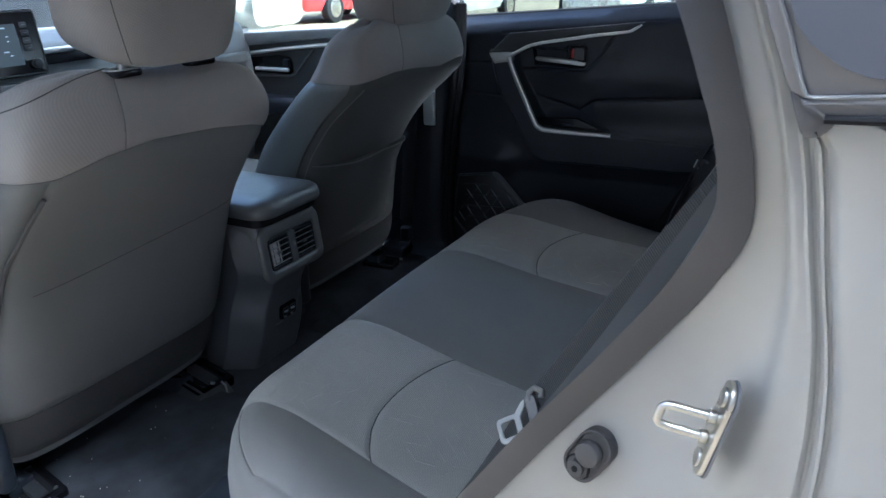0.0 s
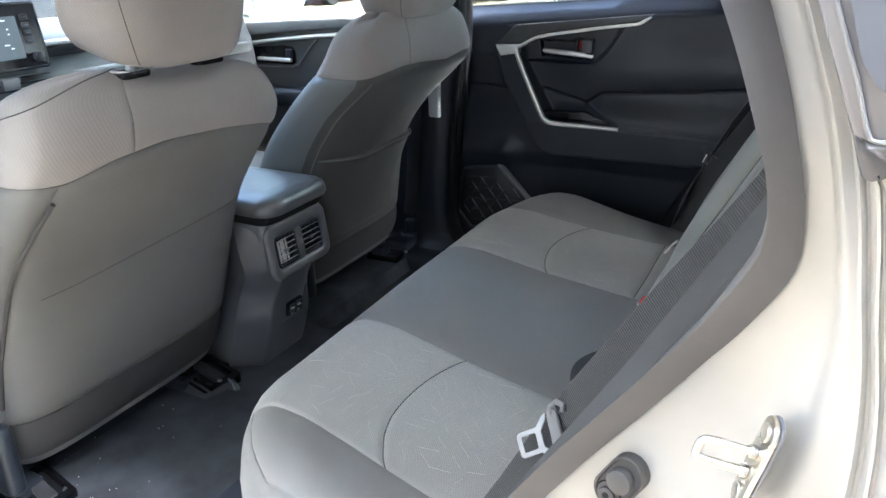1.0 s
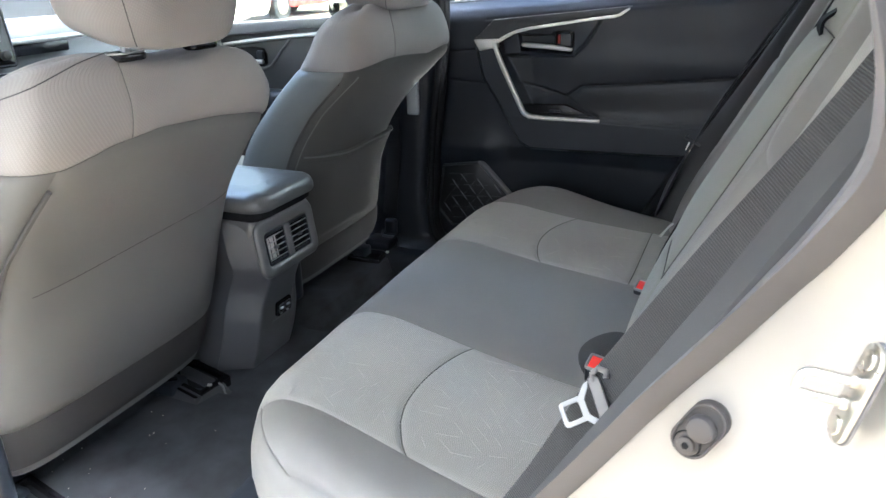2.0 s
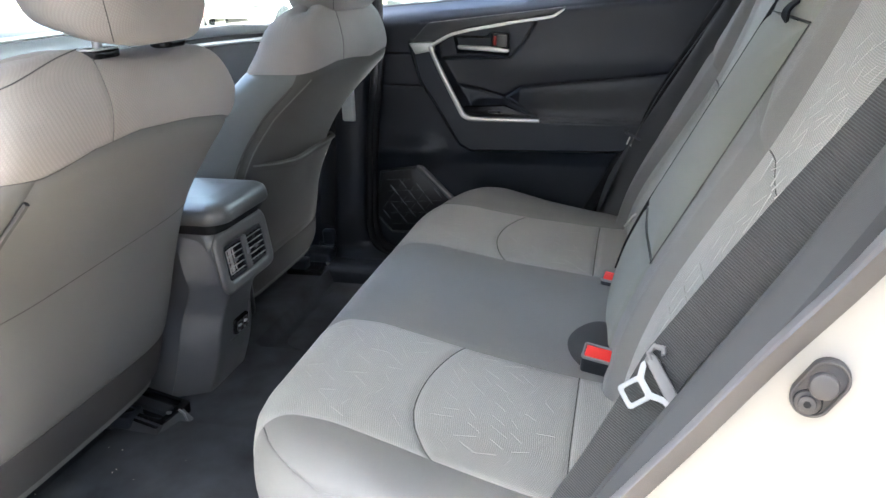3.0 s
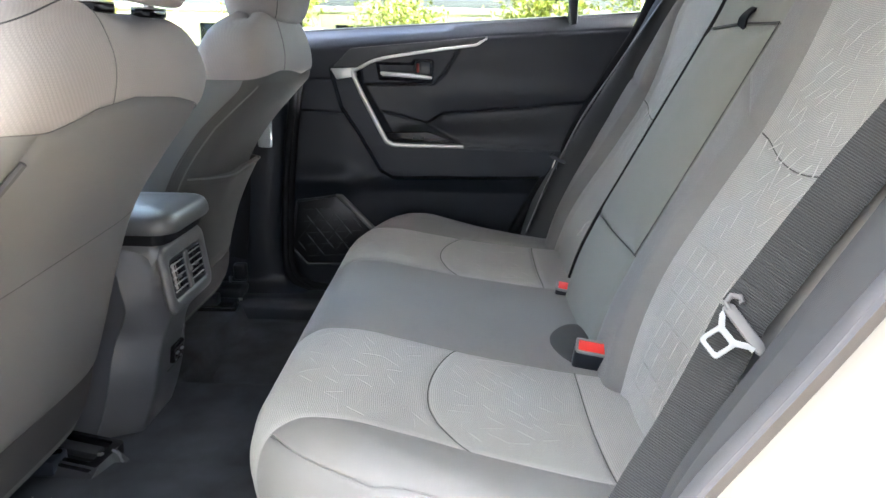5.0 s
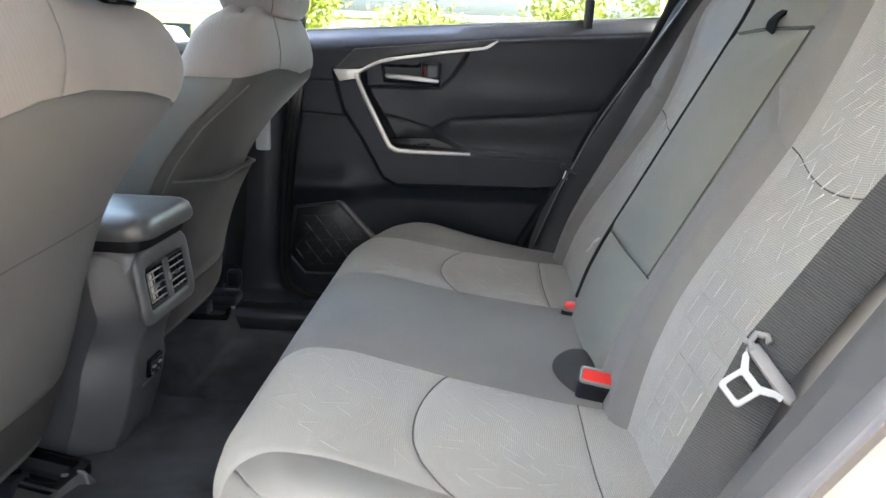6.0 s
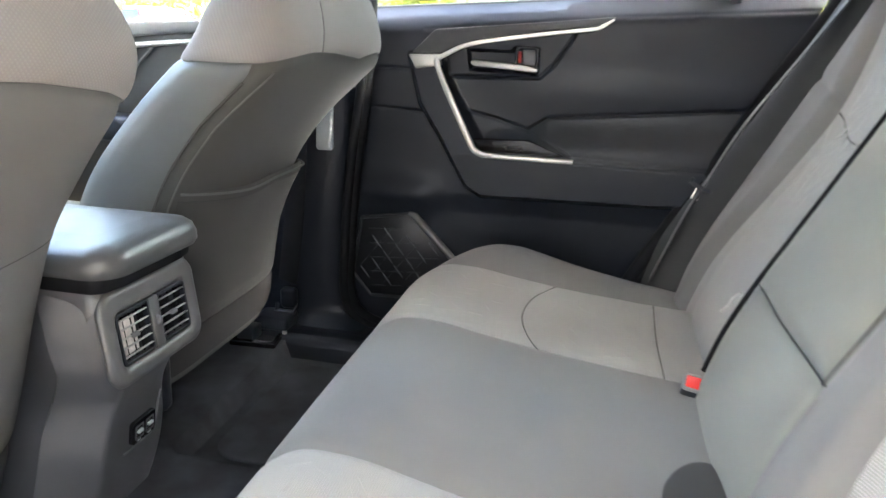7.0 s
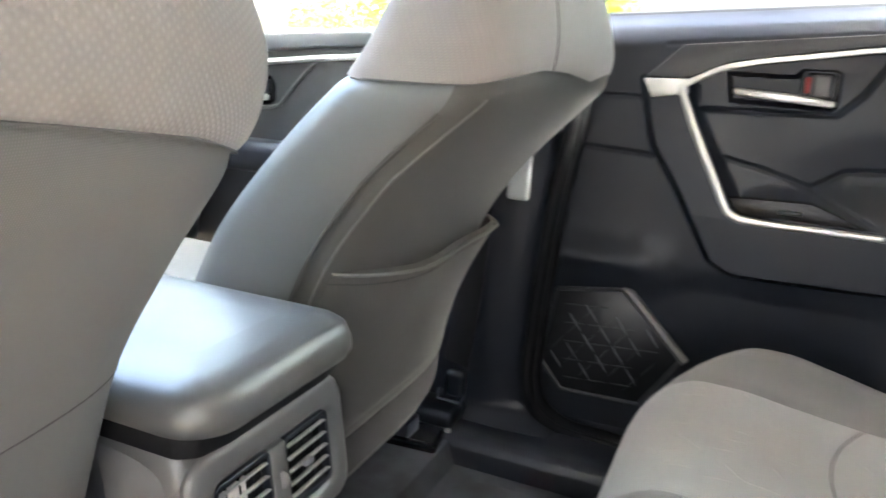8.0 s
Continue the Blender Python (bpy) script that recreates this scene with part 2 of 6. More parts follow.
M_GRILLE = stuff("glossy_black_grille", (0.009, 0.010, 0.013), 0.40, vary=0.2, scale=20, bump=0.15, bump_scale=900)
M_STOP = stuff("grey_stop_rubber", (0.060, 0.056, 0.056), 0.55, vary=0.12, bump=0.2, bump_scale=300)
M_SEAL = stuff("grey_flocked_seal", (0.112, 0.108, 0.110), 0.75, vary=0.12, bump=0.3, bump_scale=900)
M_CHROME = stuff("satin_chrome", (0.60, 0.60, 0.58), 0.36, metal=0.72, vary=0.03)
M_STEEL = stuff("zinc_plated_steel", (0.62, 0.60, 0.55), 0.3, metal=1.0, vary=0.15, scale=30)
M_TONGUE = stuff("brushed_tongue_steel", (0.30, 0.31, 0.32), 0.42, metal=0.8, vary=0.08, scale=40)
M_GREYTAB = stuff("light_grey_plastic", (0.17, 0.17, 0.178), 0.45, vary=0.06)
# Well below true white and warmed, to hold back sky light on the jamb.
M_WHITE = stuff("dimmed_white_paint", (0.375, 0.368, 0.345), 0.32, vary=0.02, scale=3, spec=0.5, rough_vary=0.01)
M_CARPET = stuff("black_carpet", (0.054, 0.058, 0.068), 0.95, vary=0.35, scale=14, bump=0.9, bump_scale=500, spec=0.1)
M_RED = stuff("red_button", (0.75, 0.03, 0.025), 0.35, vary=0.06)
M_LOCKRED = stuff("dark_red_slide", (0.36, 0.02, 0.02), 0.4, vary=0.06)
M_BUCKLERIM = stuff("grey_buckle_rim", (0.24, 0.24, 0.245), 0.4, vary=0.06)
M_PAD = cloth("grey_pad_cloth", (0.060, 0.062, 0.065), 0.0012, 0.05, 0.15, sheen=0.03)
M_SLAT = stuff("satin_slat", (0.44, 0.435, 0.43), 0.35, metal=0.3, vary=0.08)
M_DAMPER = stuff("dusty_grey_damper", (0.55, 0.51, 0.49), 0.6, vary=0.25, scale=120)
M_BELT = cloth("black_webbing", (0.046, 0.048, 0.052), 0.0024, 0.22, 0.6, rough=0.7, wander=0.1, ribs=True)
# Darker copy of black_webbing, for the belt in shade by the pillar.
M_BELTSHADE = cloth("shaded_webbing", (0.010, 0.010, 0.012), 0.0021, 0.16, 0.5, rough=0.75, diagonal=True)
M_HEAD = stuff("pale_headliner", (0.72, 0.70, 0.66), 0.95, vary=0.05, bump=0.3)
M_ARMREST = cloth("charcoal_armrest_cloth", (0.200, 0.202, 0.180), 0.0012, 0.06, 0.2)
M_FRAME = stuff("grey_window_frame", (0.17, 0.165, 0.17), 0.35, vary=0.06)
# Paler than the dark plastic, to carry the sky light on it.
M_DASH = stuff("sky_lit_dash_skin", (0.130, 0.134, 0.140), 0.42, vary=0.1, bump=0.35, bump_scale=500, spec=0.35)
M_CRUMB = stuff("pale_crumbs", (0.6, 0.57, 0.5), 0.8)
M_ASPHALT = stuff("asphalt", (0.100, 0.080, 0.052), 0.9, vary=0.25, scale=1.5, bump=0.6, bump_scale=60)
M_GRASS = stuff("dry_grass", (0.20, 0.21, 0.07), 0.9, vary=0.3, scale=2)
M_BARK = stuff("bark", (0.12, 0.09, 0.06), 0.9, vary=0.3, scale=20)
M_LEAF = stuff("leaves", (0.19, 0.20, 0.015), 0.6, vary=0.4, scale=3)
M_STUCCO = stuff("beige_stucco", (0.52, 0.47, 0.40), 0.9, vary=0.1, scale=2)
M_CONCRETE = stuff("pale_concrete", (0.32, 0.315, 0.30), 0.9, vary=0.12, scale=3)
# Dark, so the added wall throws little light back at the car.
M_WALL = stuff("grey_wall_render", (0.17, 0.165, 0.155), 0.9, vary=0.12, scale=3)
M_PALESATIN = stuff("pale_satin_plastic", (0.40, 0.43, 0.45), 0.4, vary=0.04)
M_QPANE = stuff("dark_privacy_glass", (0.075, 0.08, 0.095), 0.12, vary=0.05, spec=1.0)
M_PLATE = stuff("screen_button_grey", (0.05, 0.05, 0.055), 0.4)


def glass_mat(name, tint, rough=0.0):
    mat = bpy.data.materials.new(name)
    mat.use_nodes = True
    nt = mat.node_tree
    for n in list(nt.nodes):
        if n.type == "BSDF_PRINCIPLED":
            nt.nodes.remove(n)
    tr = nt.nodes.new("ShaderNodeBsdfTransparent")
    tr.inputs[0].default_value = (*tint, 1)
    gl = nt.nodes.new("ShaderNodeBsdfGlossy")
    gl.inputs["Roughness"].default_value = rough
    fr = nt.nodes.new("ShaderNodeFresnel")
    fr.inputs[0].default_value = 1.45
    mx = nt.nodes.new("ShaderNodeMixShader")
    nt.links.new(fr.outputs[0], mx.inputs[0])
    nt.links.new(tr.outputs[0], mx.inputs[1])
    nt.links.new(gl.outputs[0], mx.inputs[2])
    nt.links.new(mx.outputs[0], nt.nodes["Material Output"].inputs[0])
    return mat


M_GLASS = glass_mat("window_glass", (0.93, 0.96, 0.94))
# Side window tints are added to dim the overbright view outside.
M_DIMREAR = glass_mat("dimmed_rear_glass", (0.46, 0.49, 0.46))
M_FRONTGLASS = glass_mat("dimmed_front_glass", (0.66, 0.70, 0.66))
M_TINT = glass_mat("tinted_glass", (0.10, 0.11, 0.12))


def glow(name, colour, strength):
    mat = bpy.data.materials.new(name)
    mat.use_nodes = True
    b = mat.node_tree.nodes["Principled BSDF"]
    b.inputs["Base Color"].default_value = (*colour, 1)
    b.inputs["Roughness"].default_value = 0.15
    b.inputs["Emission Color"].default_value = (*colour, 1)
    b.inputs["Emission Strength"].default_value = strength
    return mat


M_SCREEN = glow("lit_screen", (0.075, 0.084, 0.090), 0.03)
M_SCREENBAR = glow("lit_screen_writing", (0.45, 0.50, 0.53), 0.05)

GROUND = 0.12

def ring(outer, inner, m, thick, bevel=.0):
    """A flat frame between two outlines with the same number of points."""
    bm = bmesh.new()
    n = len(outer)
    lay = []
    for pts, z in ((outer, 0), (outer, thick), (inner, thick), (inner, 0)):
        lay.append([bm.verts.new((x, y, z)) for x, y in pts])
    for a in range(4):
        for i in range(n):
            j = (i + 1) % n
            bm.faces.new((lay[a][i], lay[a][j], lay[(a + 1) % 4][j], lay[(a + 1) % 4][i]))
    bmesh.ops.recalc_face_normals(bm, faces=bm.faces)
    if bevel:
        sharp = [e for e in bm.edges if len(e.link_faces) == 2 and e.calc_face_angle() > 1]
        bmesh.ops.bevel(bm, geom=sharp, offset=bevel, segments=3, profile=.5, affect="EDGES")
    bmesh.ops.transform(bm, matrix=m, verts=bm.verts)
    return bm


def round_rect(w, h, r, n=6, cx=0.0, cy=0.0):
    pts = []
    for qx, qy, a0 in ((1, 1, 0), (-1, 1, 90), (-1, -1, 180), (1, -1, 270)):
        for k in range(n + 1):
            a = radians(a0 + 90 * k / n)
            pts.append((cx + qx * (w / 2 - r) + r * math.cos(a), cy + qy * (h / 2 - r) + r * math.sin(a)))
    return pts


# ---- rear bench cushion ----
CUSH = curve([(0.02, .615), (0.07, .645), (0.10, .70), (0.105, .755), (0.09, .798), (0.055, .824), (0.005, .827), (-.07, .814),
              (-.145, .799), (-.24, .784), (-.32, .773), (-.40, .768), (-.45, .772)])
_t = np.linspace(0, 1, 600)
_q = CUSH(_t)
_top = _q[:, 1].argmax()


def cush_s(y):
    return np.interp(-np.asarray(y, float), -_q[_top:, 0], _t[_top:])


def profile_frame(prof, s):
    q = prof(s)
    t = prof(np.asarray(s) + 2e-3) - prof(np.asarray(s) - 2e-3)
    t = t / np.linalg.norm(t, axis=-1, keepdims=True)
    return q, t[..., 1], -t[..., 0]


def roll(u, edge, r):
    au = np.abs(u)
    over = np.maximum(au - edge, 0)
    phi = np.minimum(over / r, np.pi / 2)
    return np.sign(u) * (np.minimum(au, edge) + r * np.sin(phi)), r * (1 - np.cos(phi)), np.maximum(over - r * np.pi / 2, 0)


def cushion(u, s):
    q, ny, nz = profile_frame(CUSH, s)
    au = np.abs(u)
    x, drop, extra = roll(u, np.where(u < 0, 0.572, 0.600), 0.055)
    top = smooth(0.25, 0.45, s)
    h = top * (0.010 * np.exp(-((au - .555) / .05) ** 2) - 0.006 * np.exp(-((au - .34) / .10) ** 2) + 0.008 * np.exp(-(au / .13) ** 2))
    h = h - drop
    back = np.interp(np.abs(x), [.38, .42, .46, .50, .54, .58, .62, .66], [0, .006, .022, .046, .078, .118, .158, .185])
    q = q - np.stack([back * np.where(u < 0, 1, .5) * (1 - smooth(.30, .95, s)), 0 * back], -1)
    y, z = q[..., 0] + ny * h, q[..., 1] + nz * h
    y, z = y + (-.15 - y) * extra * 2.0, z + (.66 - z) * extra * 3.5
    return np.stack([x, y, z], -1)


def x_in(s):
    return 0.185 + 0.022 * smooth(0.35, 0.95, s)


def x_out(s):
    return 0.462 + 0.045 * smooth(0.35, 0.95, s)


S_CORNER = float(_t[np.argmin(np.hypot(_q[:, 0] - .085, _q[:, 1] - .803))])


def x_rim(s):
    """Outer seam of the near bolster, which meets the insert at the front corner."""
    return np.interp(s, [0, S_CORNER, S_CORNER + .0125, S_CORNER + .0245, S_CORNER + .0385, S_CORNER + .12, cush_s(-.05), cush_s(-.12), 1], [x_out(0.0), x_out(S_CORNER) + .001, .525, .565, .592, .604, .612, .620, .622])


bench = thing("rear_bench_cushion", (0, -.15, .585), "two-tone grey cloth rear bench cushion in front of the backrests", "car seat")


def bench_panel(name, mat, a, b, lo, hi, label="", **kw):
    return part(name, panel(cushion, a, b, lo, hi, flip=True, **kw), mat, bench, label)


def arc_s(a):
    return cush_s(-.148 + .034 * np.sin(np.pi * np.clip(a, 0, 1)) ** 0.8)


S_CREASE = float(cush_s(-.325))
bench_panel("centre_panel", M_BOLSTER, lambda s: -x_in(s), x_in, 0.0, 1.0, "dark grey cloth centre panel", nu=44, nv=80)
for sg in (-1, 1):
    def lo_x(s, sg=sg):
        return -x_out(s) if sg < 0 else x_in(s)

    def hi_x(s, sg=sg):
        return -x_in(s) if sg < 0 else x_out(s)
    bench_panel("front_insert", M_INSERT, lo_x, hi_x, 0.0, arc_s, "light grey ribbed cloth insert", nu=40, nv=60, groove=.0035, width=.006)
    bench_panel("seat_insert", M_INSERT, lo_x, hi_x, arc_s, S_CREASE, "light grey ribbed cloth insert", nu=40, nv=40, groove=.0035, width=.006)
    bench_panel("rear_insert", M_INSERT, lo_x, hi_x, S_CREASE, 1.0, "light grey ribbed cloth insert", nu=40, nv=24, groove=.0035, width=.006)
    if sg < 0:
        bench_panel("outer_bolster", M_BOLSTER, lambda s: -x_rim(s), lambda s: -x_out(s), S_CORNER, 1.0, nu=40, nv=80, groove=.0025)
        bench_panel("side_skirt", M_BOLSTER, -0.80, lambda s: -x_rim(s), 0.0, 1.0, nu=24, nv=110, groove=.0025)
        s_ = np.linspace(S_CORNER, .98, 90)
        part("rim_seam", tube(cushion(-x_rim(s_), s_) + np.array([0, 0, -.0016]), .0006, 6), M_MID, bench, "pale sewn seam along the edge")
    else:
        bench_panel("outer_bolster", M_BOLSTER, x_out, 0.652, 0.0, 1.0, nu=40, nv=80)
        bench_panel("side_skirt", M_BOLSTER, 0.652, 0.80, 0.0, 1.0, nu=12, nv=80)
for sg in (-1, 1):
    for f_, nm in ((lambda a: arc_s(a), "arc_seam"), (lambda a: S_CREASE + 0 * a, "crease_seam")):
        a_ = np.linspace(0.0, 1, 50)
        s_ = f_(a_)
        lo_, hi_ = (-x_out(s_), -x_in(s_)) if sg < 0 else (x_in(s_), x_out(s_))
        part(nm, tube(cushion(lo_ * (1 - a_) + hi_ * a_, s_) + np.array([0, 0, -.0034]), .0010, 6), M_STITCH, bench, "dark sewn seam")
part("base_pan", box((1.24, .40, .15), (0, -.16, .68), .02), M_BLACK, bench)


def threads(surf, u0, u1, v0, v1, count, length, seed, flip, angles, aspect=.9, skip=None):
    """Short pale threads woven proud of the cloth."""
    rnd = np.random.RandomState(seed)
    vs, fs, n = [], [], 0
    cols = max(int(round(math.sqrt(count * aspect))), 1)
    rows_ = max(int(round(count / cols)), 1)
    for i in range(cols * rows_):
        u = u0 + (u1 - u0) * ((i % cols) + .5 + rnd.uniform(-.32, .32)) / cols
        v = v0 + (v1 - v0) * ((i // cols) + .5 + rnd.uniform(-.32, .32)) / rows_
        if skip and skip(u, v):
            continue
        c = surf(np.array([u]), np.array([v]))[0]
        du = (surf(np.array([u + .002]), np.array([v]))[0] - c) / .002
        dv = (surf(np.array([u]), np.array([v + .002]))[0] - c) / .002
        ang = radians(angles[rnd.randint(len(angles))] + rnd.uniform(-9, 9))
        half = length * rnd.uniform(.35, .6)
        a, b = np.cos(ang) * half / np.linalg.norm(du), np.sin(ang) * half / np.linalg.norm(dv)
        w = np.array([u - a, u, u + a])
        y = np.array([v - b, v, v + b])
        if w.min() < u0 or w.max() > u1 or y.min() < v0 or y.max() > v1:
            continue
        p = surf(w, y)
        nn = np.cross(du, dv)
        nn /= np.linalg.norm(nn) * (-1 if flip else 1)
        along = p[2] - p[0]
        side = np.cross(nn, along / np.linalg.norm(along)) * .00034
        for k in range(3):
            vs += [p[k] + side - nn * .001, p[k] + nn * .0005, p[k] - side - nn * .001]
        for k in range(2):
            i = n + 3 * k
            fs += [(i, i + 3, i + 4, i + 1), (i + 1, i + 4, i + 5, i + 2)]
        n += 9
    return np.array(vs), fs


for sg, sd in ((-1, 3), (1, 4)):
    lo, hi = sorted((sg * .205, sg * .455))
    ob = part("woven_thread", threads(cushion, lo, hi, .34, float(S_CREASE) - .02, 95 if sg < 0 else 55, .027, sd, True, (15, 75, 130, -35), skip=lambda u, v: abs(v - arc_s((abs(u) - x_in(v)) / (x_out(v) - x_in(v)))) < .03), M_THREAD_DIM, bench, "pale short threads woven into the insert")
    tagged(ob, kind="stuff")

# ---- rear backrests ----
BACK = curve([(-.355, .745), (-.368, .80), (-.386, .86), (-.408, .912), (-.452, 1.0), (-.500, 1.095), (-.553, 1.2), (-.598, 1.29),
              (-.632, 1.36), (-.665, 1.395), (-.71, 1.405), (-.755, 1.38), (-.775, 1.30)])
_bt = np.linspace(0, 1, 600)
_bq = BACK(_bt)
_btop = _bq[:, 1].argmax()


def back_s(z):
    return np.interp(np.asarray(z, float), _bq[:_btop, 1], _bt[:_btop])


def edge_curve(*rows):
    z, x = zip(*rows)
    s = back_s(np.array(z))
    tab = curve(np.stack([s, np.array(x)], 1))(np.linspace(0, 1, 200))
    return lambda v: np.interp(v, tab[:, 0], tab[:, 1])


X_LI = edge_curve((.78, -.262), (.83, -.248), (.96, -.215), (1.07, -.226), (1.14, -.236), (1.24, -.222), (1.30, -.205), (1.40, -.19))
X_LO = edge_curve((.78, -.525), (.9, -.515), (1.05, -.505), (1.13, -.505), (1.24, -.525), (1.32, -.54), (1.40, -.545))
X_RO = edge_curve((.78, .50), (.9, .475), (1.05, .420), (1.13, .402), (1.24, .46), (1.32, .53), (1.40, .54))


def backrest(u, s):
    q, ny, nz = profile_frame(BACK, s)
    x, drop, extra = roll(u, 0.530, 0.055)
    li, lo, ro = X_LI(s), X_LO(s), X_RO(s)
    rec = smooth(lo - .03, lo + .02, u) * (1 - smooth(li - .02, li + .03, u)) + smooth(.165, .20, u) * (1 - smooth(ro - .02, ro + .03, u))
    au = np.abs(u)
    h = -0.028 * rec - drop - extra
    h = h + .006 * np.exp(-((u - .02) / .10) ** 2)
    return np.stack([x, q[..., 0] + ny * h, q[..., 1] + nz * h], -1)


def back_panel(owner, name, mat, a, b, lo, hi, label="", **kw):
    return part(name, panel(backrest, a, b, lo, hi, flip=True, **kw), mat, owner, label)


def back_arc(a):
    a = np.clip(a, 0, 1)
    return back_s(1.128 + .012 * (a * 2 - 1) ** 2 - .016 * np.sin(np.pi * a))


back_l = thing("folding_bench_section", (-.2, -.5, .74), "wide section of grey cloth rear backrest with folded armrest", "car seat", "rear backrests")
back_r = thing("folding_bench_section", (.38, -.5, .74), "narrow section of grey cloth rear backrest", "car seat", "rear backrests")
ONE = 1.0
back_panel(back_l, "outer_bolster", M_BOLSTER, -.70, X_LO, 0.0, ONE, nu=30, nv=70)
back_panel(back_l, "lower_insert", M_INSERT, X_LO, X_LI, 0.0, back_arc, "light grey ribbed cloth insert", nu=36, nv=50, groove=.0035, width=.006)
back_panel(back_l, "upper_insert", M_INSERT, X_LO, X_LI, back_arc, ONE, "light grey ribbed cloth insert", nu=36, nv=50, groove=.0035, width=.006)


def bolster_cut(a):
    a = np.clip(a, 0, 1)
    return back_s(1.135 + .07 * a)


back_panel(back_l, "inner_bolster", M_BOLSTER, X_LI, -.128, 0.0, bolster_cut, nu=24, nv=60)
back_panel(back_l, "inner_shoulder", M_BOLSTER, X_LI, -.128, bolster_cut, ONE, nu=24, nv=40)
S_A, S_B = float(back_s(.930)), float(back_s(1.272))
back_panel(back_l, "centre_lower", M_ARMREST, -.128, .172, 0.0, S_A, nu=30, nv=24)
back_panel(back_l, "armrest", M_ARMREST, -.126, .170, S_A + .002, S_B, "folded grey cloth centre armrest", nu=36, nv=60, puff=.012, thick=.04, groove=.005)
back_panel(back_l, "centre_upper", M_ARMREST, -.128, .172, S_B + .003, ONE, nu=30, nv=24)
back_panel(back_r, "lower_insert", M_INSERT, .181, X_RO, 0.0, back_arc, "light grey ribbed cloth insert", nu=36, nv=50, groove=.0035, width=.006)
back_panel(back_r, "upper_insert", M_INSERT, .181, X_RO, back_arc, ONE, "light grey ribbed cloth insert", nu=36, nv=50, groove=.0035, width=.006)


def shoulder_cut(a):
    a = np.clip(a, 0, 1)
    return back_s(1.155 + .05 * a)


back_panel(back_r, "outer_bolster", M_BOLSTER, X_RO, .70, 0.0, shoulder_cut, nu=30, nv=60)
back_panel(back_r, "outer_shoulder", M_BOLSTER, X_RO, .70, shoulder_cut, ONE, nu=30, nv=40)
for owner, f0, f1 in ((back_l, X_LO, X_LI), (back_r, lambda s: .181 + 0 * s, X_RO)):
    a_ = np.linspace(0, 1, 50)
    s_ = back_arc(a_)
    part("arc_seam", tube(backrest(f0(s_) * (1 - a_) + f1(s_) * a_, s_) + np.array([0, -.0034, -.001]), .0010, 6), M_STITCH, owner, "dark sewn seam")
for owner, x0, x1 in ((back_l, -.53, .170), (back_r, .184, .53)):
    outline = [(y - .045, z - .012) for y, z in BACK(np.linspace(0.02, .74, 14))] + [(-.78, 1.30), (-.74, 1.2), (-.62, .9), (-.50, .745)]
    part("back_board", plate(outline, at_x(x0), x1 - x0, .004), M_BLACK, owner)
for lo, hi, owner, sd in ((-.485, -.245, back_l, 5), (.21, .40, back_r, 6)):
    ob = part("woven_thread", threads(backrest, lo, hi, float(back_s(1.01)), .66, 110, .028, sd, True, (15, 75, 130, -35)), M_THREAD, owner, "pale short threads woven into the insert")
    tagged(ob, kind="stuff")
vs, fs = [], []
for i, j in np.ndindex(29, 29):  # broken lines of a square pattern
    for da, db in ((.025, 0), (0, .025)):
        ab = np.array([[(i - 14) * .036 + .0055 * (da > 0) + da * k, (j - 14) * .036 + .0055 * (db > 0) + db * k] for k in (0, .5, 1)])
        xx, zz = -.355 + ab[:, 0], .93 + ab[:, 1] * .9
        if zz.min() < .775 or zz.max() > 1.0:
            continue
        ss = back_s(zz)
        if (xx < X_LO(ss) + .02).any() or (xx > X_LI(ss) - .028).any():
            continue
        p = backrest(xx, ss) + np.array([0, .0019, .0009])
        d = p[2] - p[0]
        sd_ = np.cross(d / np.linalg.norm(d), [0, .9, .45]) * .00036
        n0 = len(vs)
        for q in p:
            vs += [q + sd_ - np.array([0, .001, 0]), q, q - sd_ - np.array([0, .001, 0])]
        fs += [(n0 + 3 * r + e, n0 + 3 * r + 3 + e, n0 + 3 * r + 4 + e, n0 + 3 * r + 1 + e) for r in range(2) for e in range(2)]
tagged(part("woven_thread", (np.array(vs), fs), M_THREAD_DIM, back_l, "faint threads in a square pattern"), kind="stuff")
# black strip for the shade between the sections, small latch at its foot
s_ = np.linspace(float(back_s(.80)), float(back_s(1.36)), 60)
part("gap_shade_strip", tube(backrest(.1765 + 0 * s_, s_) + np.array([0, .0050, .002]), .0034, 8), M_RUBBER, back_l, "black strip standing in for the shaded gap between the sections")
part("latch", tube(curve([(.171, -.400, .915), (.176, -.392, .905), (.166, -.386, .898), (.172, -.380, .888)])(np.linspace(0, 1, 20)), .0022, 6), M_CHROME, back_l, "small bright latch")
# dark lines drawn for the shade in the gap round the armrest
s_ = np.linspace(S_A, S_B, 50)
part("armrest_gap_line", tube(backrest(-.127 + 0 * s_, s_) + np.array([0, -.001, 0]), .0010, 6), M_STITCH, back_l, "dark line standing in for the shaded gap beside the armrest")
x_ = np.linspace(-.125, .168, 30)
part("armrest_gap_line", tube(backrest(x_, S_B + .001 + 0 * x_) + np.array([0, -.002, .001]), .0010, 6), M_STITCH, back_l)
part("armrest_gap_line", tube(backrest(x_, S_A + 0 * x_) + np.array([0, -.002, .001]), .0008, 6), M_STITCH, back_l)
# pull strap on top of the armrest
part("pull_strap", ribbon([(-.010, -.580, 1.270), (-.016, -.581, 1.284), (-.010, -.600, 1.300), (-.004, -.620, 1.309)], (1, .2, 0), .021, .002), M_RUBBER, back_l, "black woven pull strap")


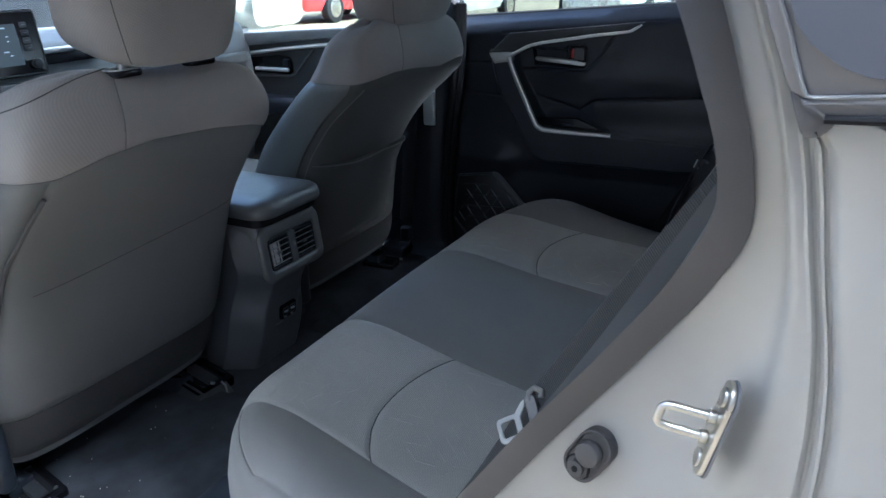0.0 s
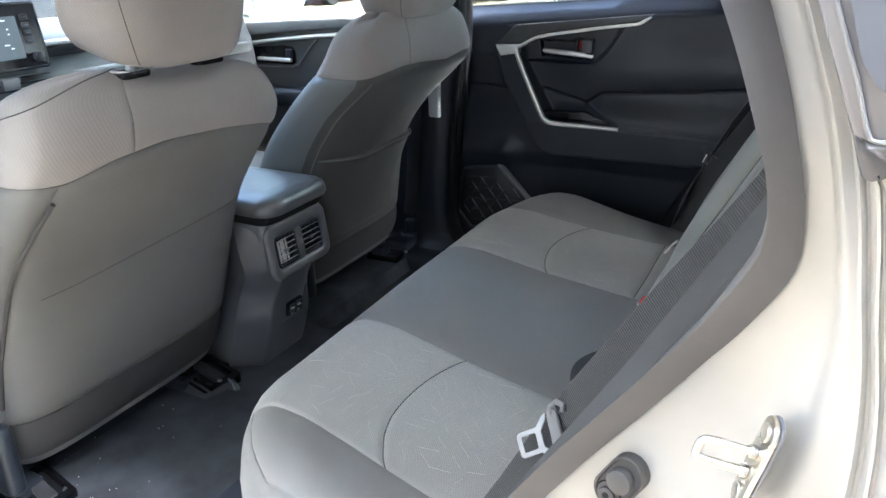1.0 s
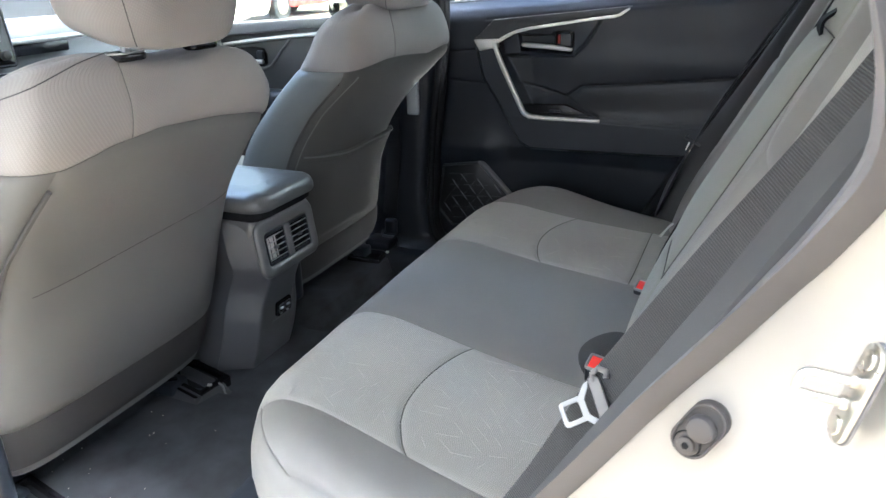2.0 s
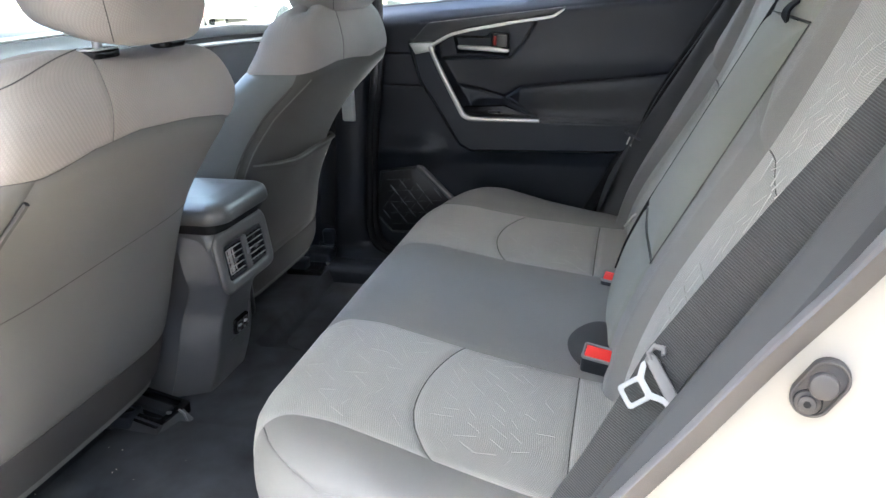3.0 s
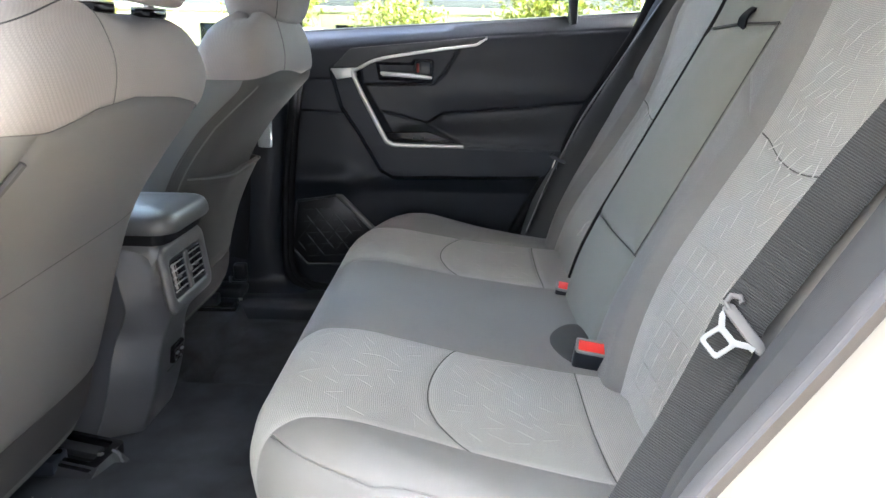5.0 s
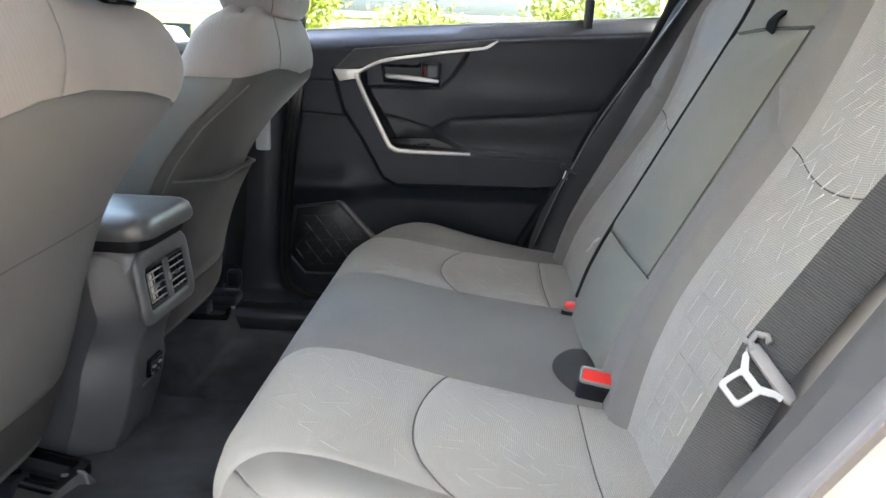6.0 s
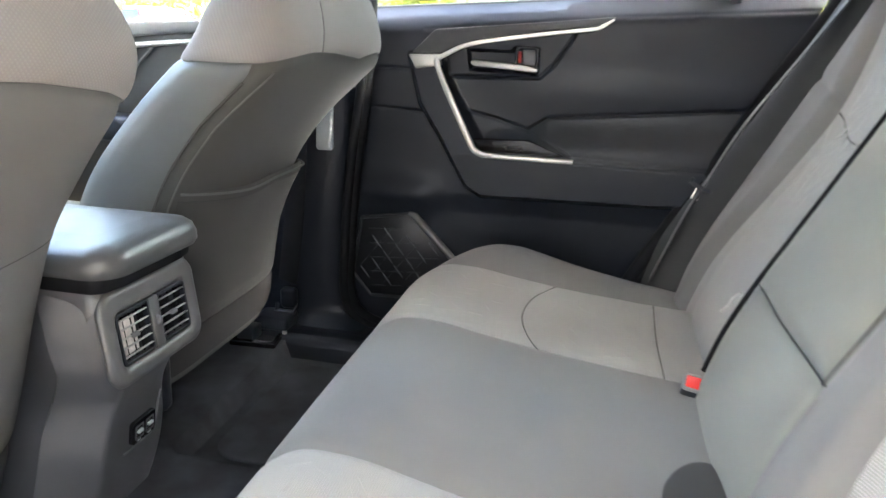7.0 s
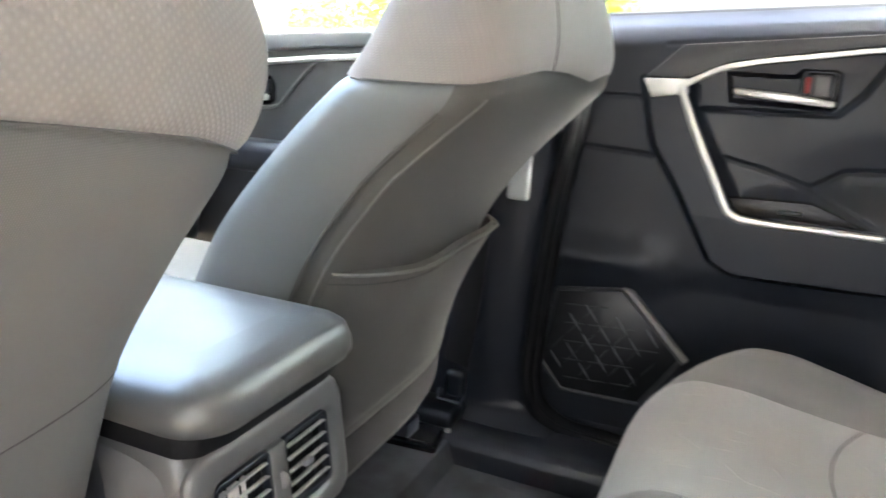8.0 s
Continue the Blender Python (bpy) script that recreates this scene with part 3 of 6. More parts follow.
def side_bolster(sg):
    """Fixed pad between a backrest and its door."""
    c = BACK(np.linspace(.02, .80, 60))
    sec = [(0.562, -.06, 0), (.580, -.035, .35), (.60, -.016, .72), (.622, -.006, .95), (.648, -.002, 1), (.672, -.010, .8), (.687, -.040, .2), (.693, -.16, 0)]
    crest = np.interp(c[:, 1], [.75, .86, 1.0, 1.13, 1.40], [.050, .050, .038, .028, .018])
    v = np.array([[(sg * x, y + dy + r * up, z) for x, dy, r in sec] for (y, z), up in zip(c, crest)]).reshape(-1, 3)
    g3 = v.reshape(60, len(sec), 3)
    uv = np.stack([np.linalg.norm(np.diff(g3, axis=1, prepend=g3[:, :1]), axis=2).cumsum(1), np.linalg.norm(np.diff(g3, axis=0, prepend=g3[:1]), axis=2).cumsum(0)], -1).reshape(-1, 2)
    ob = thing("side_bolster", (sg * .63, -.5, .76), "dark grey cloth side pad between backrest and door", "car seat", "side pads")
    part("edge_seam", tube(g3[:, 1], .0009, 6), M_STITCH, ob)
    part("pad", (v, grid_faces(60, len(sec), flip=sg > 0), uv), M_PAD, ob)
    return ob


side_bolster(-1)
side_bolster(1)

# ---- front seats ----
_tab = curve([(.66, .425, .60, .225), (.74, .402, .60, .238), (.82, .377, .59, .243), (.90, .353, .57, .245), (1.0, .315, .525, .247),
              (1.08, .262, .462, .249), (1.13, .224, .415, .250), (1.17, .200, .378, .250), (1.21, .194, .347, .246), (1.25, .205, .322, .232),
              (1.275, .222, .282, .205), (1.283, .237, .270, .17), (1.287, .2525, .2545, .14)])(np.linspace(0, 1, 300))
_th = np.linspace(np.pi, 3 * np.pi, 2001)
_ex = .42
_ux, _uy = np.sign(np.cos(_th)) * np.abs(np.cos(_th)) ** _ex, np.sign(np.sin(_th)) * np.abs(np.sin(_th)) ** _ex
_ul = np.r_[0, np.hypot(np.diff(_ux) * .25, np.diff(_uy) * .075).cumsum()]
_ul /= _ul[-1]


def u_rear(x):
    """Share of the way round a front seat at which its rear face has the width share x."""
    return np.interp(x, _ux[:1001], _ul[:1001])


def seat_surface(cx, wide=1.0, rise=0.0):
    def surf(u, z):
        u = np.mod(u, 1.0)
        a, b = np.interp(u, _ul, _ux), np.interp(u, _ul, _uy)
        yr, yf, w = (np.interp(z, _tab[:, 0], _tab[:, k]) for k in (1, 2, 3))
        fall = smooth(1.10, 1.28, z) * np.where((a < 0) & (cx < 0), .014, .030) * np.abs(a) ** 3
        if cx < 0:  # the driver's seat is fuller at the waist on its inboard side
            w = w * (1 + np.clip(a, 0, 1) * np.interp(z, [.66, .82, .95, 1.05, 1.13, 1.22], [.13, .13, .11, .065, .01, -.04]))
            fall = fall + .024 * smooth(1.20, 1.28, z) * np.exp(-((w * a - .015) / .12) ** 2)  # saddle under the head restraint
        turn = 0.0
        if cx > 0:  # its back curves forward towards the door
            turn = np.interp(z, [.70, .80, .90, .98, 1.05, 1.12, 1.16], [0, .030, .058, .072, .055, .015, 0]) * np.clip((a - .25) / .75, 0, 1) ** 1.5 * smooth(.6, -.6, b)
        return np.stack([cx + w * wide * a, (yr + yf) / 2 + (yf - yr) / 2 * b + turn, z - fall + rise * smooth(1.18, 1.28, z)], -1)
    return surf


def front_seat(cx, label, pocket, wide=1.0):
    ob = thing("car_seat", (cx, .6, .585), label, "car seat", "front seats")
    surf = seat_surface(cx, wide, .022 if pocket else 0.0)
    zb, zt = .742, 1.2868
    zx = [-1, -.82, -.55, -.2, .3, .7, 1]
    zz = [1.182, 1.184, 1.186, 1.182, 1.172, 1.186, 1.190] if pocket else [1.154, 1.152, 1.168, 1.174, 1.167, 1.156, 1.140]

    def seam_z(u):
        """Height of the seam between rear and shoulder panels."""
        x = np.where(u < 0, -1, np.interp(u, _ul, _ux))
        return np.interp(x, zx, zz)

    def along(u0, u1):
        return lambda a: seam_z(u0 + (u1 - u0) * np.clip(a, 0, 1))
    uo = -.19 if pocket else -.035
    ub, um = float(u_rear(.985)), float(u_rear(-.42))

    def side_u(off, z):
        """Place on the flank, off metres in front of the rear face."""
        yr, yf = np.interp(z, _tab[:, 0], _tab[:, 1]), np.interp(z, _tab[:, 0], _tab[:, 2])
        return np.interp(1 - 2 * off / (yf - yr), -_uy[:501], _ul[:501])

    def zip_u(v):
        if pocket:
            return side_u(np.interp(v, [zb, .957, 1.08, 1.147], [.064, .063, .058, .042]), v)
        t = np.clip((v - zb) / (1.147 - zb), 0, 1)
        return u_rear(np.interp(t, [0, .3, .7, 1], [-.985, -.975, -.93, -.84]))
    ua = float(zip_u(1.147))
    up = float(side_u(.040, .985)) if pocket else ua

    def core(u, z):
        p = surf(u, z)
        p[..., 0] = cx + (p[..., 0] - cx) * .965
        mid = np.interp(z, _tab[:, 0], (_tab[:, 1] + _tab[:, 2]) / 2)
        p[..., 1] = mid + (p[..., 1] - mid) * .90
        p[..., 2] -= .004
        return p
    part("foam_core", panel(core, 0.0, 1.0, .655, 1.2865, nu=80, nv=50, groove=0, thick=0), M_BACKPAN, ob)
    part("rear_panel", panel(surf, zip_u, ub, zb, along(ua, ub), nu=60, nv=60, groove=.004), M_BACKSHADE if pocket else M_BACKPAN, ob, "smooth grey cloth rear panel")
    part("outboard_wing", panel(surf, uo, zip_u, zb if not pocket else .66, along(uo, ua), nu=16, nv=60), M_SIDEPAN if pocket else M_BACKPAN, ob)
    part("shoulder_panel", panel(surf, uo, um, along(uo, um), zt, nu=40, nv=40, groove=.0014, width=.005, thick=.004), M_UPPER, ob, "taupe mesh cloth shoulder panel")
    part("shoulder_panel", panel(surf, um, ub, along(um, ub), zt, nu=50, nv=40, groove=.0014, width=.005, thick=.004), M_UPPER, ob, "taupe mesh cloth shoulder panel")
    part("inboard_side", panel(surf, ub, .5 + .19, .66, zt, nu=24, nv=60, groove=.001, width=.004, thick=.004), M_SIDEPAN, ob, "smooth grey side panel")
    if not pocket:
        part("outboard_side", panel(surf, -.19, -.035, .66, zt, nu=24, nv=60, groove=.0014, width=.005, thick=.004), M_SIDEPAN if pocket else M_UPPER, ob)
    part("front_face", panel(surf, .69, .81, .66, zt, nu=30, nv=60, groove=.0014, thick=.004), M_INSERT, ob)
    part("valance", panel(surf, -.03, .53, .665, zb, nu=50, nv=10, groove=.003), M_VALANCE, ob, "grey lower valance")
    zc = np.linspace(.78, 1.15 if pocket else 1.125, 40)
    part("zip", tube(surf(zip_u(zc), zc) + np.array([0, -.0008, 0]), .0022 if pocket else .0034, 6), M_BACKSHADE if pocket else M_STITCH, ob, "dark zip along the seat cover")
    if pocket:  # welt that covers the zip
        zc = np.linspace(.80, 1.165, 50)
        part("zip_welt", tube(surf(side_u(np.interp(zc, [.80, .957, 1.08, 1.165], [.044, .043, .036, .016]), zc), zc) + np.array([-.0006, -.0006, 0]), .0016, 6), M_BACKPAN, ob, "sewn welt beside the zip")
    a = np.linspace(0, 1, 80)
    uu = -.03 + (ub + .03) * a
    part("shoulder_seam", tube(surf(uu, seam_z(uu)) + np.array([0, .0010, 0]), .0006, 6), M_SEWN, ob, "fine sewn seam")
    t = np.linspace(0, 1, 40)
    part("upright_seam", tube(surf(um + 0 * t, float(seam_z(np.array(um))) + (1.277 - float(seam_z(np.array(um)))) * t) + np.array([0, .0008, 0]), .0006, 6), M_SEWN, ob)
    part("side_seam", tube(surf(u_rear(.90) + 0 * t, 1.165 + .10 * t) + np.array([0, .0006, 0]), .0006, 6), M_SEWN, ob)
    if not pocket:  # fine seam over the outboard shoulder
        w = np.linspace(0, 1, 60)
        part("stitch", tube(surf(-.030 + (um + .012) * w, 1.234 + .052 * w ** .8) + np.array([0, .0001, .0003]), .0008, 6), M_STITCH, ob)
    t = np.linspace(.03, .97, 60)
    uu = ua + (ub - ua) * t
    if pocket:
        ue = float(u_rear(.52))
        flap_z = np.interp(t, [0, .25, .42, .6, .8, 1], [.988, .983, .982, .985, .988, .984])

        def pocket_surf(u, v):
            w = (u - up) / (ue - up)
            top = np.interp(w, t, flap_z)
            z = .765 + (top - .765) * v
            p = surf(u, z)
            lift = .003 + .027 * v ** 2 * np.sin(np.pi * np.clip(w, 0, 1)) ** .8 * (1 + .25 * np.sin(9 * w))
            p[..., 1] -= lift
            return p
        part("map_pocket", panel(pocket_surf, float(up), float(ue), 0.0, 1.0, nu=50, nv=36, groove=.003, thick=.006), M_BACKSHADE, ob, "slack grey cloth map pocket")
        uh = np.linspace(float(up + .002), float(ue - .002), 70)
        part("pocket_hem", tube(pocket_surf(uh, 1.0 + 0 * uh) + np.array([0, -.001, .0005]), .0020, 8), M_BACKPAN, ob, "rolled hem of the pocket")
        part("pocket_stitch", tube(pocket_surf(uh, .955 + 0 * uh) + np.array([0, .0002, 0]), .0006, 6), M_STITCH, ob)
    else:
        part("cross_seam", tube(surf(uu, np.interp(t, [0, 1], [.962, 1.0])) + np.array([0, .0003, 0]), .0008, 6), M_STITCH, ob)

    def pillow(u, v):
        a = u * 2 * np.pi
        c, s = np.cos(a), np.sin(a)
        k = np.sign(np.cos(v)) * np.abs(np.cos(v)) ** .27
        zc_ = np.sign(np.sin(v)) * np.abs(np.sin(v)) ** .5
        low = smooth(0, 1, -zc_)
        if pocket:
            return np.stack([cx + .158 * k * np.sign(c) * np.abs(c) ** .42 * (1 - .06 * low), .238 + .066 * k * np.sign(s) * np.abs(s) ** .5 - .012 * zc_, 1.404 + .130 * zc_], -1)
        k = np.abs(np.cos(v)) ** np.where(v < 0, .16, .27)
        y = .238 + .064 * k * np.sign(s) * np.abs(s) ** .5 - .012 * zc_ - .004 * low
        narrow = .27 * smooth(.25, -.9, s) * (.35 + .65 * low)  # the back face is narrower than the front
        return np.stack([cx + .023 + .140 * k * np.sign(c) * np.abs(c) ** .42 * (1 - narrow), y, 1.396 + np.where(zc_ > 0, .130, .128) * zc_ + .35 * np.maximum(y - .195, 0) * low], -1)
    head = part("head_restraint", panel(pillow, 0.0, 1.0, -1.5707, 1.5707, nu=90, nv=60, groove=0, thick=0), M_UPPER, ob, "taupe mesh cloth head restraint")
    v_ = np.linspace(-1.1, 1.1, 50)
    for q in (.60, .90):
        part("pillow_seam", tube(pillow(q + 0 * v_, v_) + np.array([0, .0004, 0]), .0008, 6), M_STITCH, head)
    for dx in ((-.077, .077) if pocket else (-.058, .083)):
        zg, yg = (1.270, .232) if pocket else (1.2590, .231)
        part("post", cyl(.0058, .09, pose(cx + dx, yg, zg + .008), sides=16), M_CHROME, ob, "chrome post")
        part("post_guide", plate(round_rect(.056, .030, .0145, 8), pose(cx + dx, yg, zg), .010, .003, 3), M_GLOSS, ob, "black plastic guide")
        part("guide_rim", ring(round_rect(.056, .030, .0145, 8), round_rect(.050, .024, .0115, 8), pose(cx + dx, yg, zg + .0095), .0022, .0006), M_CHROME, ob, "bright rim round the guide")
    # seat cushion in front of the backrest
    part("cushion", box((.50, .52, .17), (cx, .80, .76), .05, 4), M_BOLSTER, ob)
    part("seat_base", box((.44, .46, .10), (cx, .74, .66), .02), M_BLACK, ob)
    for dx in ((-.20, .190) if pocket else (-.20, .159)):
        part("seat_rail", box((.045, .50, .03), (cx + dx, .705, .602), .004), M_BLACK, ob)
        if pocket and dx < 0:
            continue  # this rail ends deep in the dark under the seat
        if pocket:
            rm = pose(cx + dx, .455, .586, 2, 0, 8)
            cap = part("rail_cap", ring(round_rect(.080, .096, .006), round_rect(.052, .076, .004), rm, .011, .002), M_GLOSS, ob, "glossy black open rail end cap")
            part("rail_tray", box((.058, .080, .004), (0, 0, 0), .001, 1, rm @ pose(0, 0, .003)), M_RUBBER, cap)
        else:
            rm = pose(cx + dx + (.035 if dx > 0 else 0), .447, .586, 5, -3, -10)
            cap = part("rail_cap", ring(round_rect(.088, .106, .006), round_rect(.058, .084, .004, cx=.006, cy=.004), rm, .022, .002), M_GLOSS, ob, "glossy black open rail end cap")
            part("rail_tray", box((.064, .090, .005), (0, 0, 0), .001, 1, rm @ pose(.006, .004, .006)), M_RUBBER, cap)
            part("cap_flange", box((.036, .098, .003), (0, 0, 0), .0012, 2, rm @ pose(-.050, -.010, .014, 0, -30)), M_GREYPL, cap, "sloping front plate of the cap")
            part("cap_flange", box((.070, .030, .003), (0, 0, 0), .0012, 2, rm @ pose(-.012, -.062, .012, 34)), M_GREYPL, cap, "sloping front plate of the cap")
            part("cap_hook", tube([list(rm @ Vector(q)) for q in ((.012, -.052, .024), (.012, -.064, .020), (.010, -.070, .008), (.016, -.071, .001))], .0022, 8), M_GREYTAB, cap, "bright bent hook")
            part("rail_channel", box((.022, .080, .012), (0, 0, 0), .002, 2, rm @ pose(.010, .008, .014)), M_GREYPL, cap)
        part("rail_bolt", cyl(.0055, .006, pose(cx + dx + .026, .406, .603 if not pocket else .598, 6), .0015, 6), M_STEEL, cap, "bright bolt head")
        if not pocket:
            part("rail_lever", box((.026, .062, .007), (0, 0, 0), .003, 2, pose(cx + dx - .022, .472, .632, -16, 20, -20)), M_GLOSS, ob, "glossy black release lever")
    part("recliner_cover", box((.03, .16, .12), (cx - .255, .46, .72), .012, 3), M_BLACK, ob)
    return ob


front_seat(-.374, "driver's seat in taupe mesh and grey cloth", False, .942)
front_seat(.366, "passenger seat in grey cloth with a map pocket", True)

# ---- centre console ----
CX = -.012
console = thing("centre_console", (CX, .45, .585), "black plastic centre console with padded lid and rear vents", "console")


def console_body():
    """Side profile swept across, with sloping flanks."""
    prof = [(.385, .585), (.372, .62), (.360, .66), (.352, .70), (.347, .735), (.338, .765), (.326, .79), (.318, .812), (.322, .85), (.329, .900), (.338, .921), (.360, .929), (.42, .931), (.60, .931)]
    c = curve(prof)(np.linspace(0, 1, 50))
    rows = []
    for y, z in c:
        k = smooth(.80, .59, z) if z < .80 else 0.0
        w = .098 + .004 * k - .012 * np.exp(-((z - .77) / .05) ** 2)
        half_sec = [(-w + .009, .50), (-w + .009, y + .0690), (-w + .006, y + .0675), (-w + .0015, y + .0675), (-w, y + .066), (-w + .0012, y + .0620), (-w + .032, y + .0045), (-w + .0345, y + .0014), (-w + .040, y), (-.03, y - .002)]
        sec = half_sec + [(-x, q) for x, q in half_sec[::-1]]
        rows.append([(CX + x, max(yy, y) if yy < .5 else .5 if y < .5 else y, z) for x, yy in sec])
    v = np.array(rows)
    return v.reshape(-1, 3), grid_faces(v.shape[0], v.shape[1], flip=False)


part("body", console_body(), M_CONSOLE, console)
part("tunnel", box((.180, .66, .34), (CX, .83, .752), .02), M_CONSOLE, console)
lid_outline = [(-.098, -.135), (-.088, -.148), (-.06, -.153), (.06, -.153), (.088, -.148), (.098, -.135), (.098, .15), (-.098, .15)]
part("lid_gasket", plate(lid_outline, pose(CX, .462, .922), .022, .004), M_RUBBER, console)


def lid_mesh():
    """Padded lid with a softly rolled rim that overhangs the body."""
    rings = [round_rect(.210 - 2 * d, .316 - 2 * d, max(.040 - d, .006), 8) for d in (.014, .004, 0, .0008, .005, .014, .030, .055)]
    zs = [.9385, .9405, .947, .957, .9665, .9725, .976, .9775]
    v = np.array([[(CX + x, .452 + y, z) for x, y in r] for r, z in zip(rings, zs)])
    n = v.shape[1]
    return v.reshape(-1, 3), grid_faces(len(zs), n, wrap=True) + [tuple(range(n))[::-1], tuple((len(zs) - 1) * n + j for j in range(n))]


part("lid", lid_mesh(), M_LID, console, "padded black vinyl lid")


# vent surround: a rounded frame round two louvred openings
TILT = math.degrees(math.atan2(.012, .083))


FACE = axes((CX, .3225, .857), (1, 0, 0), (0, TILT / 57.3 * 1.0, 1))  # z towards the rear bench
vent = part("vent_surround", ring(round_rect(.194, .116, .024, cy=.003), round_rect(.146, .066, .010), FACE, .014, .008), M_BEZEL, console, "satin grey vent surround")
# Flat black sheet supplies the shade of a deep vent opening.
part("vent_dark_sheet", plate(round_rect(.15, .07, .008), FACE @ pose(0, 0, .0022), .0012, 0), M_RUBBER, console)
part("vent_divider", box((.020, .066, .010), (0, 0, 0), .003, 2, FACE @ pose(0, 0, .0085)), M_BEZEL, console)
for sg in (-1, 1):
    part("vent_frame", ring(round_rect(.064, .064, .006, cx=sg * .0405), round_rect(.056, .056, .004, cx=sg * .0405), FACE @ pose(0, 0, .003), .0085, .001), M_BLACK, console)
    for k in range(5):
        part("vent_slat", box((.058, .0013, .0045), (0, 0, 0), .0004, 1, FACE @ pose(sg * .0405, -.0222 + .0111 * k, .0090, -6)), M_SLAT, console)
    for k in range(3):
        part("vent_vane", box((.0013, .056, .003), (0, 0, 0), .0005, 1, FACE @ pose(sg * .0405 + (-.015 + .015 * k), 0, .0052)), M_RUBBER, console)
    part("vent_tab", box((.012, .006, .007), (0, 0, 0), .002, 2, FACE @ pose(sg * .0405 - .004, 0, .012)), M_GREYTAB, console, "small grey vent tab")
part("damper", box((.030, .044, .0022), (0, 0, 0), .0008, 1, FACE @ pose(-.047, 0, .0045, 0, 3)), M_DAMPER, console, "pale dusty damper behind the slats")
part("vent_wheel", cyl(.007, .005, FACE @ pose(0, .002, .0125, 0, 90), .001), M_GREYTAB, console)
# satin crown between the vents and the lid
crown = curve([(.3215, .906), (.3245, .9165), (.331, .9235), (.342, .9285), (.362, .9325), (.400, .9345)])(np.linspace(0, 1, 16))
cv = []
for y, z in crown:
    row = [(.0975, .012, .020), (.0965, .006, .010), (.092, .0015, .003), (.086, 0, 0), (.04, 0, 0)]
    row = [(-x, a, d) for x, a, d in row] + [(x, a, d) for x, a, d in row[::-1]]
    cv.append([(CX + x, y + a, z + .0015 - d * .9) for x, a, d in row])
part("crown", (np.array(cv).reshape(-1, 3), grid_faces(16, 10)), M_BEZEL, console, "satin grey top edge of the vent surround")
# charging sockets in a small dark plate
USB = axes((CX, .3455, .708), (1, 0, 0), (0, -.12, 1))
part("socket_plate", plate(round_rect(.050, .032, .005), USB @ pose(0, 0, 0), .006, .001), M_GLOSS, console, "small black plate with two charging sockets")
part("socket_ledge", tube([(CX - .036, .3475, .684), (CX + .020, .3470, .684), (CX + .034, .3465, .690), (CX + .046, .3480, .722), (CX + .050, .3450, .738)], .0016, 8), M_CONSOLE, console, "raised ledge round the sockets")
for sg in (-1, 1):
    part("socket", ring(round_rect(.018, .020, .002, cx=sg * .011), round_rect(.013, .0155, .001, cx=sg * .011), USB @ pose(0, 0, .004), .003), M_GREYPL, console)
    part("socket_tongue", box((.010, .003, .004), (0, 0, 0), 0, 1, USB @ pose(sg * .011, .001, .0075)), M_PALESATIN, console)
    part("socket_mark", box((.008, .0016, .0006), (0, 0, 0), 0, 1, USB @ pose(sg * .011, -.0125, .0062)), M_PALESATIN, console)

# ---- far rear door ----


def sdf(poly, y, z):
    """Distance to a closed outline, negative inside."""
    p = np.array(poly, float)
    best = np.full(y.shape, 9.0)
    inside = np.zeros(y.shape, bool)
    for a, b in zip(p, np.roll(p, -1, 0)):
        d = b - a
        t = np.clip(((y - a[0]) * d[0] + (z - a[1]) * d[1]) / (d @ d), 0, 1)
        best = np.minimum(best, np.hypot(y - a[0] - t * d[0], z - a[1] - t * d[1]))
        cross = (a[1] > z) != (b[1] > z)
        inside ^= cross & (y < (b[0] - a[0]) * (z - a[1]) / (b[1] - a[1] + 1e-12) + a[0])
    return np.where(inside, -best, best)


def line_dist(pts, y, z):
    p = np.array(pts, float)
    best = np.full(y.shape, 9.0)
    for a, b in zip(p[:-1], p[1:]):
        d = b - a
        t = np.clip(((y - a[0]) * d[0] + (z - a[1]) * d[1]) / (d @ d), 0, 1)
        best = np.minimum(best, np.hypot(y - a[0] - t * d[0], z - a[1] - t * d[1]))
    return best


def belt_line(y):
    return 1.266 + (.223 - y) * .070


REAR_Z = [.56, .64, .786, 1.055, 1.302, 1.36]
REAR_Y = [-.17, -.225, -.305, -.452, -.590, -.605]
GRIP = [(.176, 1.176), (.128, 1.174), (.105, 1.13), (.028, .998), (.008, .990), (-.157, .990), (-.50, .985), (-.47, .925), (-.32, .914),
        (.020, .908), (.050, .925), (.105, 1.02), (.150, 1.085)]
SPEAKER = [(.276, .834), (.165, .852), (.069, .754), (.125, .664), (.254, .661), (.295, .708)]
INNER = [(.128, 1.172), (.100, 1.118), (.036, 1.0), (-.7, .99), (-.7, 1.26), (.05, 1.208), (.100, 1.188)]
HANDLE = [(.066, 1.194), (.058, 1.152), (-.074, 1.149), (-.079, 1.154), (-.079, 1.198), (-.074, 1.203), (-.030, 1.203), (-.022, 1.194)]


